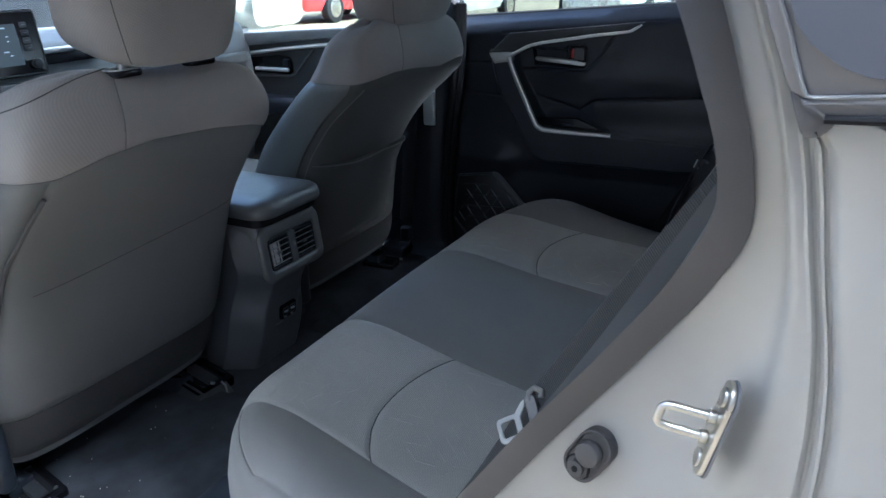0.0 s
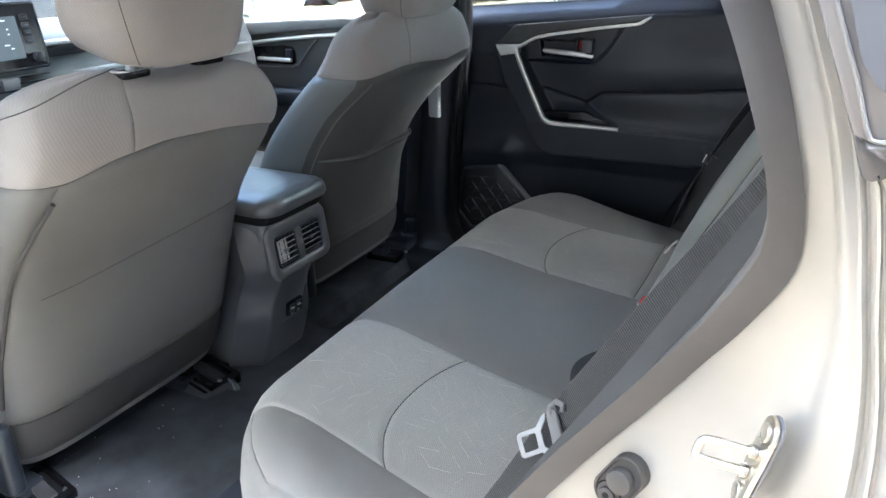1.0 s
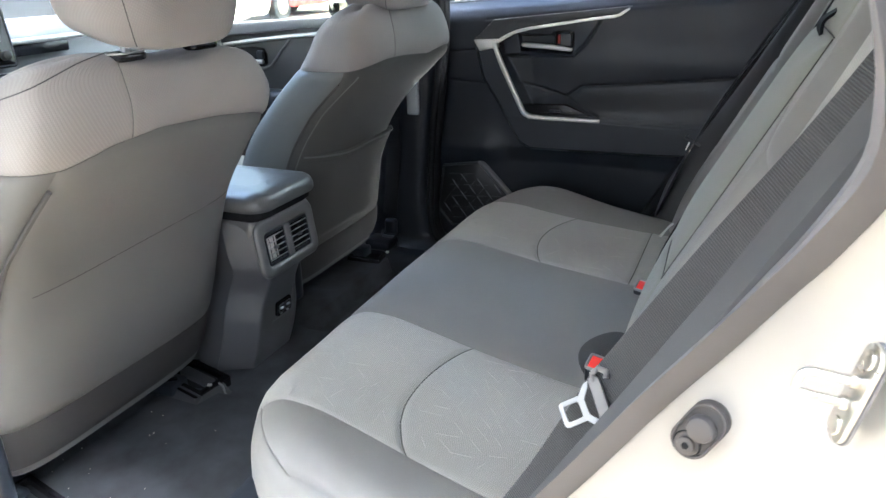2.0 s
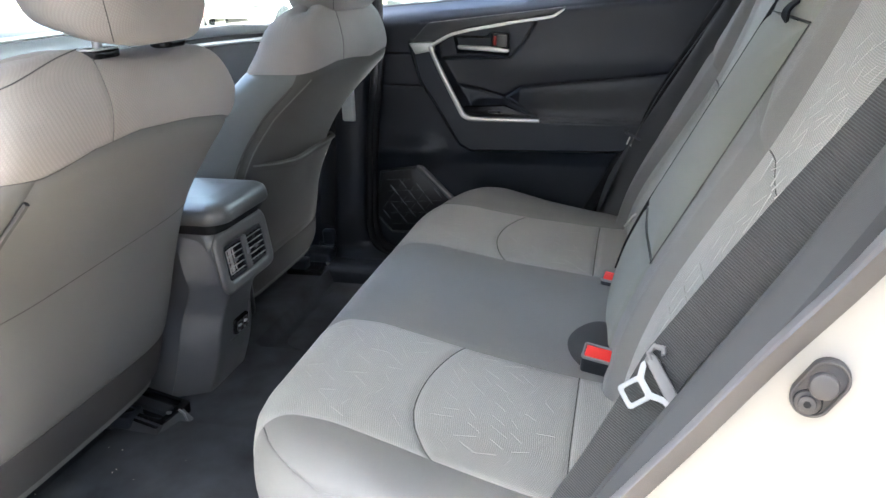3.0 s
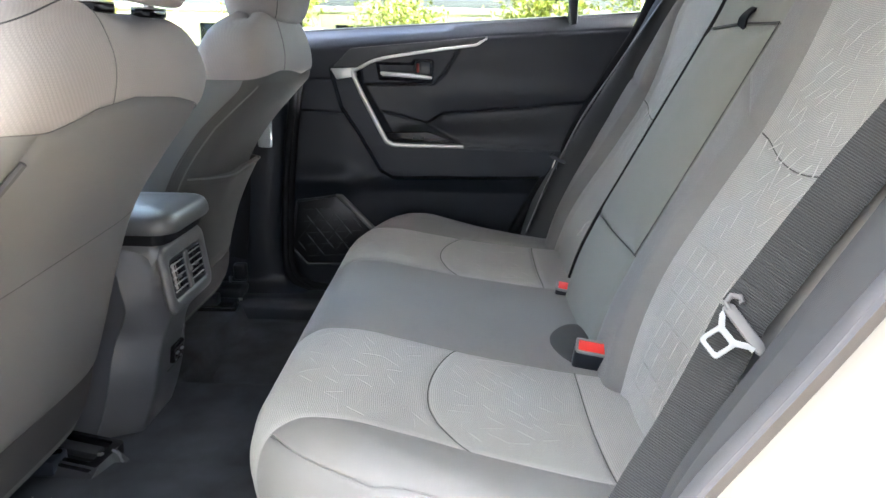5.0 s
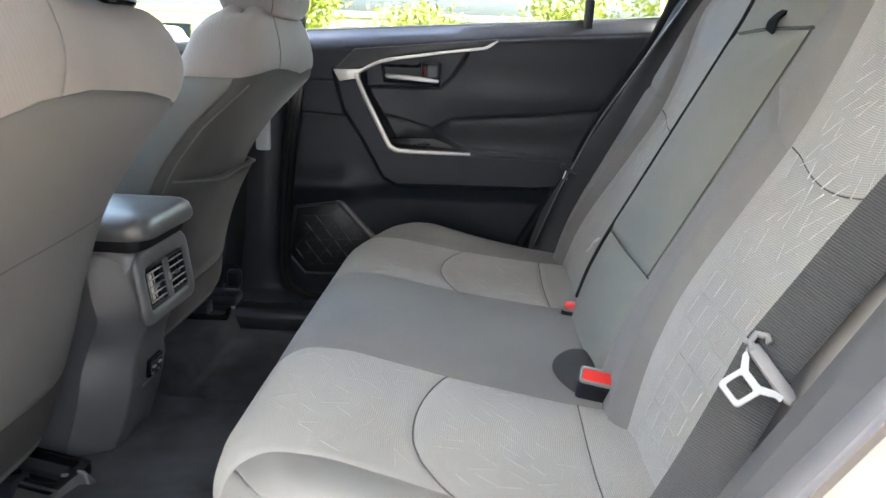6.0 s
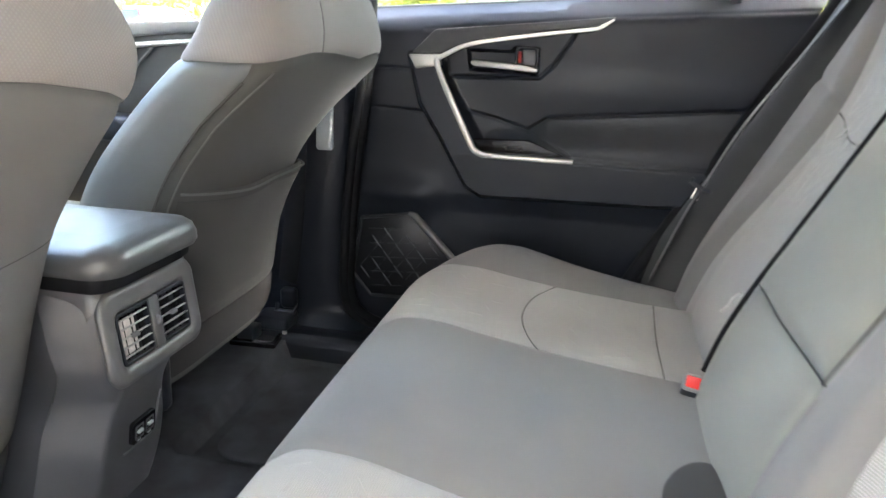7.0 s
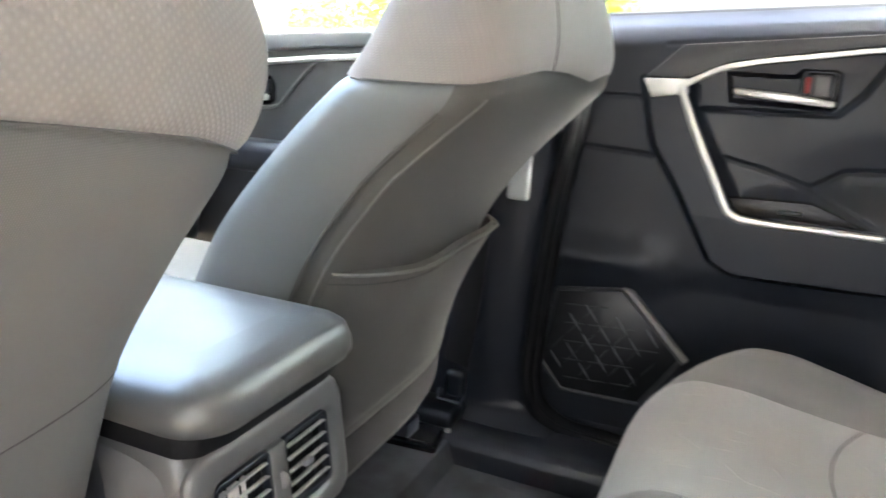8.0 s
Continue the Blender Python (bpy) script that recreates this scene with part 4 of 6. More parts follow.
def door_x(y, z):
    """How far out the far door's lining stands at y and z."""
    zb = belt_line(y)
    x = .712 - .010 * smooth(.60, 1.0, z) + .030 * smooth(zb - .052, zb + .006, z) ** 1.4
    x = x - .012 * np.exp(-((z - 1.14) / .07) ** 2) * smooth(.05, -.1, y)
    arm_top = np.interp(y, [-.50, -.46, -.105, -.07, .05], [1.115, 1.11, 1.07, 1.045, 1.045])
    ramp = smooth(arm_top + .004, .995, z) * smooth(.03, -.03, y) * smooth(.93, .97, z)
    x = x - .029 * ramp
    g = sdf(GRIP, y, z)
    x = np.minimum(x, x + (np.interp(z, [.91, .99, 1.17], [.671, .668, .689]) - x) * smooth(np.where(sdf(INNER, y, z) < 0, .018, .011), -.003, g))
    x = x - .018 * np.exp(-((z - .895) / .035) ** 2) * smooth(.08, .16, y)
    x = x + .014 * smooth(.001, -.006, sdf(HANDLE, y, z))
    x = x + .034 * smooth(.004, -.006, sdf(SPEAKER, y, z))
    x = x + .012 * smooth(.905, .86, z) * smooth(.13, .02, y)
    for seam, deep in (([(.28, 1.150), (.18, 1.150)], .0022), ([(.28, 1.072), (.146, 1.066)], .0022),
                       ([(.062, 1.075), (.0, 1.062), (-.066, 1.043), (-.150, 1.000)], .0026), ([(-.066, 1.043), (-.105, 1.070), (-.30, 1.088), (-.60, 1.118)], .0028),
                       ([(.15, 1.227), (-.21, 1.262), (-.60, 1.288)], .0016), ([(.104, 1.170), (.100, 1.139), (-.081, 1.145), (-.108, 1.172), (-.142, 1.228)], .0034), ([(-.157, .989), (-.60, .984)], .0022)):
        x = x + deep * np.exp(-(line_dist(seam, y, z) / .0030) ** 2)
    return x


rear_door = thing("rear_door", (.72, -.1, .60), "closed rear car door with black lining and chrome trim", "car door")
_u, _v = np.meshgrid(np.linspace(0, 1, 420), np.linspace(0, 1, 340), indexing="ij")
_z0 = .575 + _v * (1.30 - .575)
_y = np.interp(_z0, REAR_Z, REAR_Y) * (1 - _u) + .304 * _u
_z = _z0 + (belt_line(_y) - 1.30) * _v
_dv = np.stack([door_x(_y, _z), _y, _z], -1).reshape(-1, 3)
_df = grid_faces(420, 340, flip=False)
_c = _dv[np.array(_df)].mean(1)
_g = sdf(GRIP, _c[:, 1], _c[:, 2])
_armtop = np.interp(_c[:, 1], [-.50, -.46, -.105, -.07, .05], [1.115, 1.11, 1.07, 1.045, 1.045])
_zone = np.where(_g < 0, 1, np.where((_c[:, 2] < .908) | ((_c[:, 1] > .10) & (_c[:, 2] < 1.066)), 2, np.where((_c[:, 1] < -.06) & (_c[:, 2] < _armtop), 3, 0)))
for k, (nm, mt, lb) in enumerate((("upper_lining", M_SOFT, "soft black upper lining"), ("grip_frame", M_GRIP, "dark grey pull grip and armrest frame"),
                                  ("lower_lining", M_BLACK, "black grained lower lining"), ("armrest_pad", M_ARM, "black leatherette armrest pad"))):
    sel = [f for f, z in zip(_df, _zone) if z == k]
    used = np.unique(np.array(sel))
    index = {int(a): i for i, a in enumerate(used)}
    part(nm, (_dv[used], [tuple(index[i] for i in f) for f in sel]), mt, rear_door, lb)


def poly_path(pts, n=30):
    out = []
    for a, b in zip(pts[:-1], pts[1:]):
        for t in np.linspace(0, 1, n, endpoint=False):
            out.append((a[0] + (b[0] - a[0]) * t, a[1] + (b[1] - a[1]) * t))
    return np.array(out + [pts[-1]])


chrome = [(-.212, 1.257), (-.185, 1.240), (-.10, 1.229), (.03, 1.2085), (.062, 1.201), (.078, 1.195), (.102, 1.182), (.124, 1.170), (.100, 1.118), (.045, 1.016), (.036, 1.001), (.020, .993), (-.02, .991), (-.160, .991)]
cp = poly_path(chrome, 24)
for _ in range(10):
    cp[1:-1] = (cp[:-2] + 2 * cp[1:-1] + cp[2:]) / 4
xs = np.interp(cp[:, 1], [.99, 1.0, 1.17, 1.20, 1.26], [.667, .669, .687, .6885, .6895]) - .0085
way = np.gradient(cp, axis=0)
way /= np.linalg.norm(way, axis=1, keepdims=True)
half = np.interp(np.linspace(0, 1, len(cp)), [0, .05, .5, .62, .85, 1], [.0015, .0034, .0042, .0058, .0054, .0040])
rows = []
for k, h in ((-1, .010), (-1, .0016), (-.72, .0004), (0, 0), (.72, .0004), (1, .0016), (1, .010)):  # a flat bright strip with eased edges
    rows.append(np.stack([xs + h, cp[:, 0] - way[:, 1] * half * k, cp[:, 1] + way[:, 0] * half * k], -1))
strip = np.stack(rows, 1)
part("chrome_line", (strip.reshape(-1, 3), grid_faces(len(cp), 7)), M_CHROME, rear_door, "satin chrome trim line")
part("trim_wedge", plate([(.178, 1.178), (.118, 1.181), (.112, 1.160), (.162, 1.151)], at_x(.6795), .02, .002), M_CHROME, rear_door, "satin chrome wedge on the grip")
part("trim_applique", plate([(.174, 1.181), (.118, 1.181), (.098, 1.190), (.074, 1.2015), (.03, 1.2135), (-.10, 1.234), (-.185, 1.2455), (-.215, 1.262), (-.10, 1.250), (.128, 1.2275)], at_x(.690), .02, .002), M_GREYPL, rear_door, "dark grey strip above the chrome line")
lever = [(.053, 1.173), (.056, 1.167), (.050, 1.162), (-.02, 1.157), (-.073, 1.153), (-.078, 1.157), (-.076, 1.163), (-.030, 1.169)]
part("door_handle", plate(lever, at_x(.692), .012, .003, 3), M_CHROME, rear_door, "chrome pull lever")
part("lock_frame", ring(round_rect(.046, .042, .008, 6, -.054, 1.1815), round_rect(.036, .032, .005, 6, -.054, 1.1815), at_x(.694), .020, .0015), M_GLOSS, rear_door, "glossy black frame round the lock tab")
part("lock_slide", plate([(-.0365, 1.193), (-.0365, 1.171), (-.0430, 1.171), (-.0430, 1.193)], at_x(.704), .008, .0015), M_LOCKRED, rear_door, "red lock indicator")
part("lock_tab", plate([(-.0455, 1.197), (-.0455, 1.167), (-.071, 1.167), (-.071, 1.197)], at_x(.698), .014, .003), M_CONSOLE, rear_door, "grey lock tab")
part("switch_plate", plate([(.040, 1.022), (.020, 1.000), (-.145, .998), (-.070, 1.026)], at_x(.669), .02, .002), M_GLOSS, rear_door, "piano black switch plate")
part("window_switch", box((.010, .030, .006), (.669, -.045, 1.010), .002), M_BLACK, rear_door)
grille = part("speaker_grille", plate(SPEAKER, at_x(.704), .012, .003), M_GRILLE, rear_door, "black speaker grille with a raised lattice")
for ang, mat_, rad in ((-52, M_CONSOLE, .0019), (52, M_GREYPL, .0015), (4, M_GREYPL, .0015)):
    d_ = np.array([-math.cos(radians(ang)), math.sin(radians(ang))])
    n_ = np.array([-d_[1], d_[0]])
    for k in range(-4, 5):
        line = np.array([.178, .752]) + n_ * (k * .032) + d_ * np.linspace(-.16, .16, 161)[:, None]
        ok = sdf(SPEAKER, line[:, 0], line[:, 1]) < -.014
        for m in range(0, 160, 20):
            run = np.arange(m, m + 18)
            if ok[run].all():
                q = line[run]
                part("lattice_rib", tube(np.stack([0 * q[:, 0] + .7040, q[:, 0], q[:, 1]], -1), rad * np.sin(np.linspace(.5, math.pi - .3, len(q))), 6), mat_, grille)
sp = np.array(SPEAKER + SPEAKER[:1])
sq = poly_path([tuple(a) for a in sp], 12)
part("grille_rim", tube(np.stack([0 * sq[:, 0] + .702, sq[:, 0], sq[:, 1]], -1), .0035, 8), M_GREYPL, rear_door, "raised rim of the grille")
# Highlight on the diagonal rim, put in as a paler tube.
part("rim_highlight", tube([(.7005, .172, .853), (.7005, .160, .848), (.7005, .064, .752)], [.004, .0085, .0075], 12), M_BEZEL, rear_door, "paler strip standing in for the highlight on the grille rim")
belt = np.linspace(.29, -.60, 60)
part("window_strip", tube(np.stack([0 * belt + .742, belt, belt_line(belt) - .002], -1), .008, 8), M_RUBBER, rear_door)
gl = part("window_pane", ([(.748, .30, 1.25), (.748, -.60, 1.30), (.70, -.56, 1.60), (.70, .25, 1.60), (.744, .30, 1.25), (.744, -.60, 1.30), (.696, -.56, 1.60), (.696, .25, 1.60)],
                          [(0, 1, 2, 3), (7, 6, 5, 4)]), M_DIMREAR, rear_door, "window glass darkened to dim the view outside", flat=True)
gl.visible_shadow = False
part("division_bar", box((.02, .022, .34), (.728, -.425, 1.46), .004, 2), M_BLACK, rear_door, "black window division bar")
for dx, r, off in ((0.0, .015, 0), (-.014, .010, .022)):
    pts = curve([(-.620, 1.40), (-.605, 1.345), (-.588, 1.30), (-.52, 1.18), (-.452, 1.055), (-.378, .92), (-.305, .786), (-.225, .64), (-.15, .58)])(np.linspace(0, 1, 60))
    part("door_seal", tube(np.stack([.683 + dx + 0 * pts[:, 0], pts[:, 0] - off, pts[:, 1]], -1), r, 10), M_RUBBER, rear_door, "black rubber door seal")
    pts = curve([(.258, 1.30), (.262, 1.155), (.286, .95), (.298, .76), (.297, .67), (.284, .632), (.250, .608), (.17, .598), (.05, .596)])(np.linspace(0, 1, 60))
    part("door_seal", tube(np.stack([.683 + dx + 0 * pts[:, 0], pts[:, 0] + off * .25, pts[:, 1] - off * .15], -1), r, 10), M_RUBBER, rear_door)

# ---- cabin structure ----
FLOOR_X = [(-.71, .585), (.108, .585), (.122, .582), (.134, .570), (.142, .556), (.156, .550), (.70, .550)]


def floor_mesh():
    """Carpet: a broad tunnel with a lower footwell on the far side, which ends at a heel step under the seat."""
    ys = [-.42, .36, .385, .400, 1.325]
    v = np.array([[(x, y, z if y < .39 else .585) for x, z in FLOOR_X] for y in ys])
    n, m = v.shape[:2]
    low = v.copy()
    low[..., 2] = .52
    f = grid_faces(n, m)
    k = n * m
    f += [tuple(i + k for i in q[::-1]) for q in f]
    rim = [j for j in range(m)] + [i * m + m - 1 for i in range(1, n)] + [(n - 1) * m + j for j in range(m - 2, -1, -1)] + [i * m for i in range(n - 2, 0, -1)]
    f += [(rim[i - 1], rim[i], rim[i] + k, rim[i - 1] + k) for i in range(len(rim))]
    return np.concatenate([v.reshape(-1, 3), low.reshape(-1, 3)]), f


tagged(part("floor", floor_mesh(), M_CARPET, None), "black carpeted car floor", "floor", kind="structure")
mat_pts = round_rect(.42, .50, .05)
m = thing("floor_mat", (-.40, .24, .585), "thin black carpet floor mat", "floor mat", "floor mats")
part("mat", plate(mat_pts, pose(-.40, .24, .586), .007, .003), M_CARPET, m)
m = thing("floor_mat", (.35, .15, .550), "thin black carpet floor mat", "floor mat", "floor mats")
part("mat", plate(round_rect(.36, .42, .05), pose(.35, .15, .551), .007, .003), M_CARPET, m)
sill_outline = [(.566, .545), (.570, .580), (.576, .592), (.586, .5985), (.604, .6005), (.71, .6005), (.71, .545)]
tagged(part("sill_trim", plate(sill_outline, axes((0, 1.2, 0), (1, 0, 0), (0, 0, 1)), 1.4, .003, 2), M_BLACK), "dark grey sill trim along the doors", "trim", kind="structure")


def b_pillar():
    z = np.r_[np.linspace(.575, .70, 26), np.linspace(.71, 1.32, 40)]
    yr = np.interp(z, [.575, .582, .594, .615, .64, .70, .82, 1.0, 1.131, 1.3], [.10, .15, .22, .272, .300, .308, .304, .293, .286, .275])
    rows = []
    for zz, y in zip(z, yr):
        base = .055 * smooth(.63, .575, zz)
        yb = np.interp(zz, [1.12, 1.22], [.56, .36])
        rows.append([(.698, y, zz), (.676, y + .004, zz), (.664 - base, y + .016, zz), (.658 - base, y + .05, zz), (.655 - base, min(y + .10, yb - .03), zz), (.660 - base, yb, zz), (.70, yb + .02, zz)])
    v = np.array(rows)
    return v.reshape(-1, 3), grid_faces(v.shape[0], v.shape[1])


pillar = thing("centre_pillar", (.68, .38, .58), "dark grey plastic centre pillar trim", "pillar", kind="structure")
part("lower_trim", b_pillar(), M_BLACK, pillar)
part("upper_trim", box((.05, .10, .36), (.695, .325, 1.47), .015, 3), M_HEAD, pillar, "pale upper pillar trim")
# Pale block stands in for the bluish sheen on the pillar edge.
part("pillar_sheen", box((.014, .036, .135), (.653, .342, 1.048), .0068, 4), M_PALESATIN, pillar, "pale block standing in for the sheen on the pillar")
fb = thing("front_seat_belt", (.645, .42, .60), "black front seat belt running to its floor anchor", "seat belt")
part("webbing", ribbon([(.640, .385, 1.30), (.640, .395, 1.05), (.642, .410, .80), (.645, .424, .69)], (.15, 1, 0), .046), M_BELTSHADE, fb)
part("anchor_cover", box((.024, .036, .046), (.642, .420, .655), .009, 4), M_BLACK, fb, "glossy black anchor cover")
part("anchor_loop", tube([(.640, .404, .640), (.628, .404, .625), (.628, .446, .625), (.640, .446, .640)], .005, 8), M_GREYPL, fb)
part("anchor_foot", box((.07, .08, .03), (.615, .44, .612), .010, 3), M_BLACK, fb)

qt = thing("quarter_trim", (.70, -.6, .58), "black plastic quarter trim behind the rear door", "trim", kind="structure")
part("trim_panel", plate([(-.12, .56), (-.225, .64), (-.305, .786), (-.452, 1.055), (-.595, 1.302), (-.625, 1.42), (-1.1, 1.42), (-1.1, .56)], at_x(.690), .04, .004), M_BLACK, qt)
part("lower_closing", box((.05, 1.9, .20), (.735, .42, .515), .01), M_BLACK, qt)
headliner = tagged(part("ceiling", box((1.30, 2.55, .03), (0, -.52, 1.635), .01), M_HEAD), "pale cloth headliner", "ceiling", kind="structure")
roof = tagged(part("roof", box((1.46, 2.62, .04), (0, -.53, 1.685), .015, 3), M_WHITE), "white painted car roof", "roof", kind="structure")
body_far = thing("body_side", (.80, 0, .3), "white body side of the car with windows", "car body", kind="structure")
part("rear_quarter", box((.10, 1.1, 1.0), (.78, -1.22, .86), .02), M_WHITE, body_far)
part("quarter_upper", box((.08, .20, .42), (.70, -.72, 1.46), .02), M_HEAD, body_far)
part("tail_pillar", box((.10, .18, .40), (.68, -1.72, 1.46), .02), M_HEAD, body_far)
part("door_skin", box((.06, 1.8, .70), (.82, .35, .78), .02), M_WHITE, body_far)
part("roof_rail", box((.10, 2.8, .10), (.66, -.35, 1.60), .02), M_HEAD, body_far)
part("cowl_side", box((.10, .5, .75), (.80, 1.45, .78), .02), M_WHITE, body_far)
tail = thing("tailgate", (0, -1.75, .5), "closed white tailgate with dark window", "tailgate", kind="structure")
part("lower_panel", box((1.5, .08, .75), (0, -1.77, .82), .02), M_WHITE, tail)
part("load_floor", box((1.30, .95, .04), (0, -1.27, .80), .01), M_CARPET, tail)
part("rear_pane", box((1.25, .006, .40), (0, -1.74, 1.42), 0), M_TINT, tail, "dark tinted glass")
part("header", box((1.4, .10, .06), (0, -1.74, 1.63), .02), M_HEAD, tail)
for sg in (-1, 1):
    p = thing("windscreen_pillar", (sg * .68, 1.3, 1.1), "pale windscreen pillar trim", "pillar", "windscreen pillars", "structure")
    part("pillar_trim", tube([(sg * .70, 1.70, 1.12), (sg * .67, 1.25, 1.38), (sg * .62, .78, 1.62)], .035, 12), M_HEAD, p)
wind = thing("windscreen", (0, 1.4, 1.1), "clear windscreen above the dashboard", "windscreen", kind="structure")
g = part("windscreen_pane", ([(-.69, 1.72, 1.12), (.69, 1.72, 1.12), (.61, .78, 1.63), (-.61, .78, 1.63), (-.69, 1.725, 1.124), (.69, 1.725, 1.124), (.61, .785, 1.634), (-.61, .785, 1.634)],
                             [(0, 1, 2, 3), (7, 6, 5, 4)]), M_GLASS, wind, flat=True)
g.visible_shadow = False
part("header_rail", box((1.25, .06, .05), (0, .76, 1.645), .02), M_HEAD, wind)

# near front door, shut beside the driver's seat
near_door = thing("front_door", (-.76, .8, .6), "closed driver's door with black lining", "car door", "front doors")
part("lining", box((.05, .95, .66), (-.735, .85, .90), .02), M_SOFT, near_door)
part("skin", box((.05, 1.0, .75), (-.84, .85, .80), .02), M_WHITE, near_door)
g = part("window_pane", box((.005, .92, .38), (-.72, .84, 1.42), 0), M_GLASS, near_door)
g.visible_shadow = False
near_pillar = thing("centre_pillar", (-.72, .36, .58), "dark grey centre pillar trim beside the driver's seat", "pillar", kind="structure")
part("pillar_trim", box((.06, .09, 1.05), (-.725, .40, 1.10), .02, 3), M_GREYPL, near_pillar)
part("pillar_skin", box((.10, .07, 1.05), (-.80, .40, 1.10), .02, 3), M_WHITE, near_pillar)
part("roof_rail", box((.12, 2.8, .10), (-.68, -.35, 1.62), .02), M_WHITE, near_pillar)

# ---- near side: white opening of the rear door ----
INN = [(-.40, 1.585), (-.50, 1.49), (-.558, 1.383), (-.574, 1.338), (-.5845, 1.295), (-.5865, 1.262), (-.5675, 1.215), (-.526, 1.149), (-.476, 1.079), (-.431, 1.011), (-.382, .940), (-.348, .891), (-.28, .76), (-.20, .635), (-.10, .565), (.30, .545)]
OUT = [(-.44, 1.63), (-.525, 1.52), (-.5775, 1.40), (-.591, 1.365), (-.602, 1.335), (-.611, 1.30), (-.6185, 1.26), (-.628, 1.205), (-.632, 1.15), (-.628, 1.07), (-.612, .97), (-.582, .88), (-.49, .72), (-.37, .56), (-.20, .43), (.30, .40)]
_ki = np.linspace(0, 1, 140)
_in, _on = curve(INN)(_ki), curve(OUT)(_ki)


def opening(rows):
    """Loft along the door opening; rows of (share from the inner to the outer line, x, push beyond in m)."""
    d = _on - _in
    d = d / np.linalg.norm(d, axis=1, keepdims=True)
    v = []
    shift = np.interp(_in[:, 1], [1.18, 1.26, 1.33, 1.60], [0, -.024, -.046, -.048])  # the jamb flattens towards the top
    for w, x, push in rows:
        x = x + shift * (1 - w)
        p = _in * (1 - w) + _on * w + d * np.broadcast_to(push, len(d))[:, None]
        v.append(np.stack([x + 0 * p[:, 0], p[:, 0], p[:, 1]], -1))
    return np.stack(v, 1)


near = thing("body_side", (-.78, -.6, .4), "white painted body side round the open rear door", "car body", kind="structure")
lip = np.interp(_in[:, 1], [1.0, 1.15, 1.28, 1.32, 1.39], [-.010, -.012, -.0205, -.0195, -.012])  # the seal is wider towards the top
seal = curve([(-.664, 1.0, .014), (-.676, 1.0, .006), (-.688, 1.0, .001), (-.698, .97, 0), (-.7055, .85, 0), (-.7095, .62, 0), (-.7105, .40, 0), (-.7095, .18, 0), (-.706, 0, .001), (-.7015, 0, .006)])(np.linspace(0, 1, 22))
v = opening([(0, x, lip * k + d) for x, k, d in seal])
part("door_seal", (v.reshape(-1, 3), grid_faces(140, 22, flip=True)), M_SEAL, near, "dark grey rubber seal round the opening")
JAMB = [(0, -.696), (.1, -.7015), (.2, -.706), (.3, -.711), (.45, -.7185), (.6, -.7265), (.66, -.730), (.69, -.733), (.72, -.737), (.75, -.740), (.80, -.743), (.88, -.746), (.96, -.7485), (1, -.750)]
below = np.interp(_on[:, 1], [1.320, 1.341], [1, .05])  # the folds end under the quarter window
FOLDS = [(-.7515, .002), (-.7505, .0045), (-.7485, .006), (-.7485, .008), (-.7525, .0095), (-.7575, .011), (-.7585, .013), (-.7565, .0145), (-.7565, .0165), (-.761, .018), (-.7665, .0195), (-.769, .022)]
v = opening([(w, x, 0) for w, x in JAMB] + [(1, x, d * below) for x, d in FOLDS])
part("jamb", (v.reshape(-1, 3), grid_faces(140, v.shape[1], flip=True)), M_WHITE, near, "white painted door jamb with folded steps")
v = opening([(1, -.7688, .0218 * below), (1, -.773, .0218 * below + .0052), (1, -.777, .05), (1, -.782, .11), (1, -.788, .30), (1, -.785, .9)])
k0 = int(np.argmax(_on[:, 1] < 1.346))
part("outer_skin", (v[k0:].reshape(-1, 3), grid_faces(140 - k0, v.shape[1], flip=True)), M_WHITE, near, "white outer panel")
part("inner_closing", box((.02, 1.1, .95), (-.67, -1.27, .90), 0), M_GREYPL, near)
part("quarter_trim", box((.02, .40, .60), (-.665, -.86, 1.32), 0), M_GREYPL, near)
# quarter window behind the opening
qf = [(-.575, 1.405), (-.586, 1.379), (-.601, 1.342), (-.608, 1.3375), (-.64, 1.3405), (-1.40, 1.349), (-1.40, 1.60), (-.50, 1.60), (-.525, 1.53)]
part("quarter_frame", plate(qf, at_x(-.785), .052, .002), M_FRAME, near, "grey plastic quarter window frame")
qg = [(-.588, 1.405), (-.597, 1.379), (-.600, 1.371), (-.607, 1.362), (-.614, 1.357), (-.622, 1.352), (-.631, 1.349), (-.645, 1.348), (-.70, 1.349), (-1.39, 1.356), (-1.39, 1.59), (-.52, 1.59), (-.548, 1.51)]
part("quarter_pane", plate(qg, at_x(-.788), .005, 0), M_QPANE, near, "dark quarter window glass", flat=True)
part("frame_edge", tube([(-.786, -.70, 1.3435), (-.786, -.640, 1.3415), (-.786, -.612, 1.3393), (-.786, -.6085, 1.3400), (-.786, -.606, 1.345), (-.786, -.602, 1.356), (-.786, -.599, 1.365), (-.786, -.593, 1.379), (-.786, -.583, 1.403)], .0011, 6), M_GREYTAB, near, "pale moulded edge of the frame")
part("belt_moulding", plate([(-.6035, 1.3410), (-.611, 1.3350), (-.619, 1.3315), (-.64, 1.3330), (-1.40, 1.341), (-1.40, 1.3500), (-.64, 1.3410), (-.608, 1.3385)], at_x(-.787), .026, .002), M_SEAL, near, "dark grey belt moulding")
part("moulding_lip", tube([(-.786, -.617, 1.3305), (-.787, -.64, 1.3315), (-.789, -.80, 1.334), (-.791, -1.40, 1.340)], .0021, 8), M_RUBBER, near)
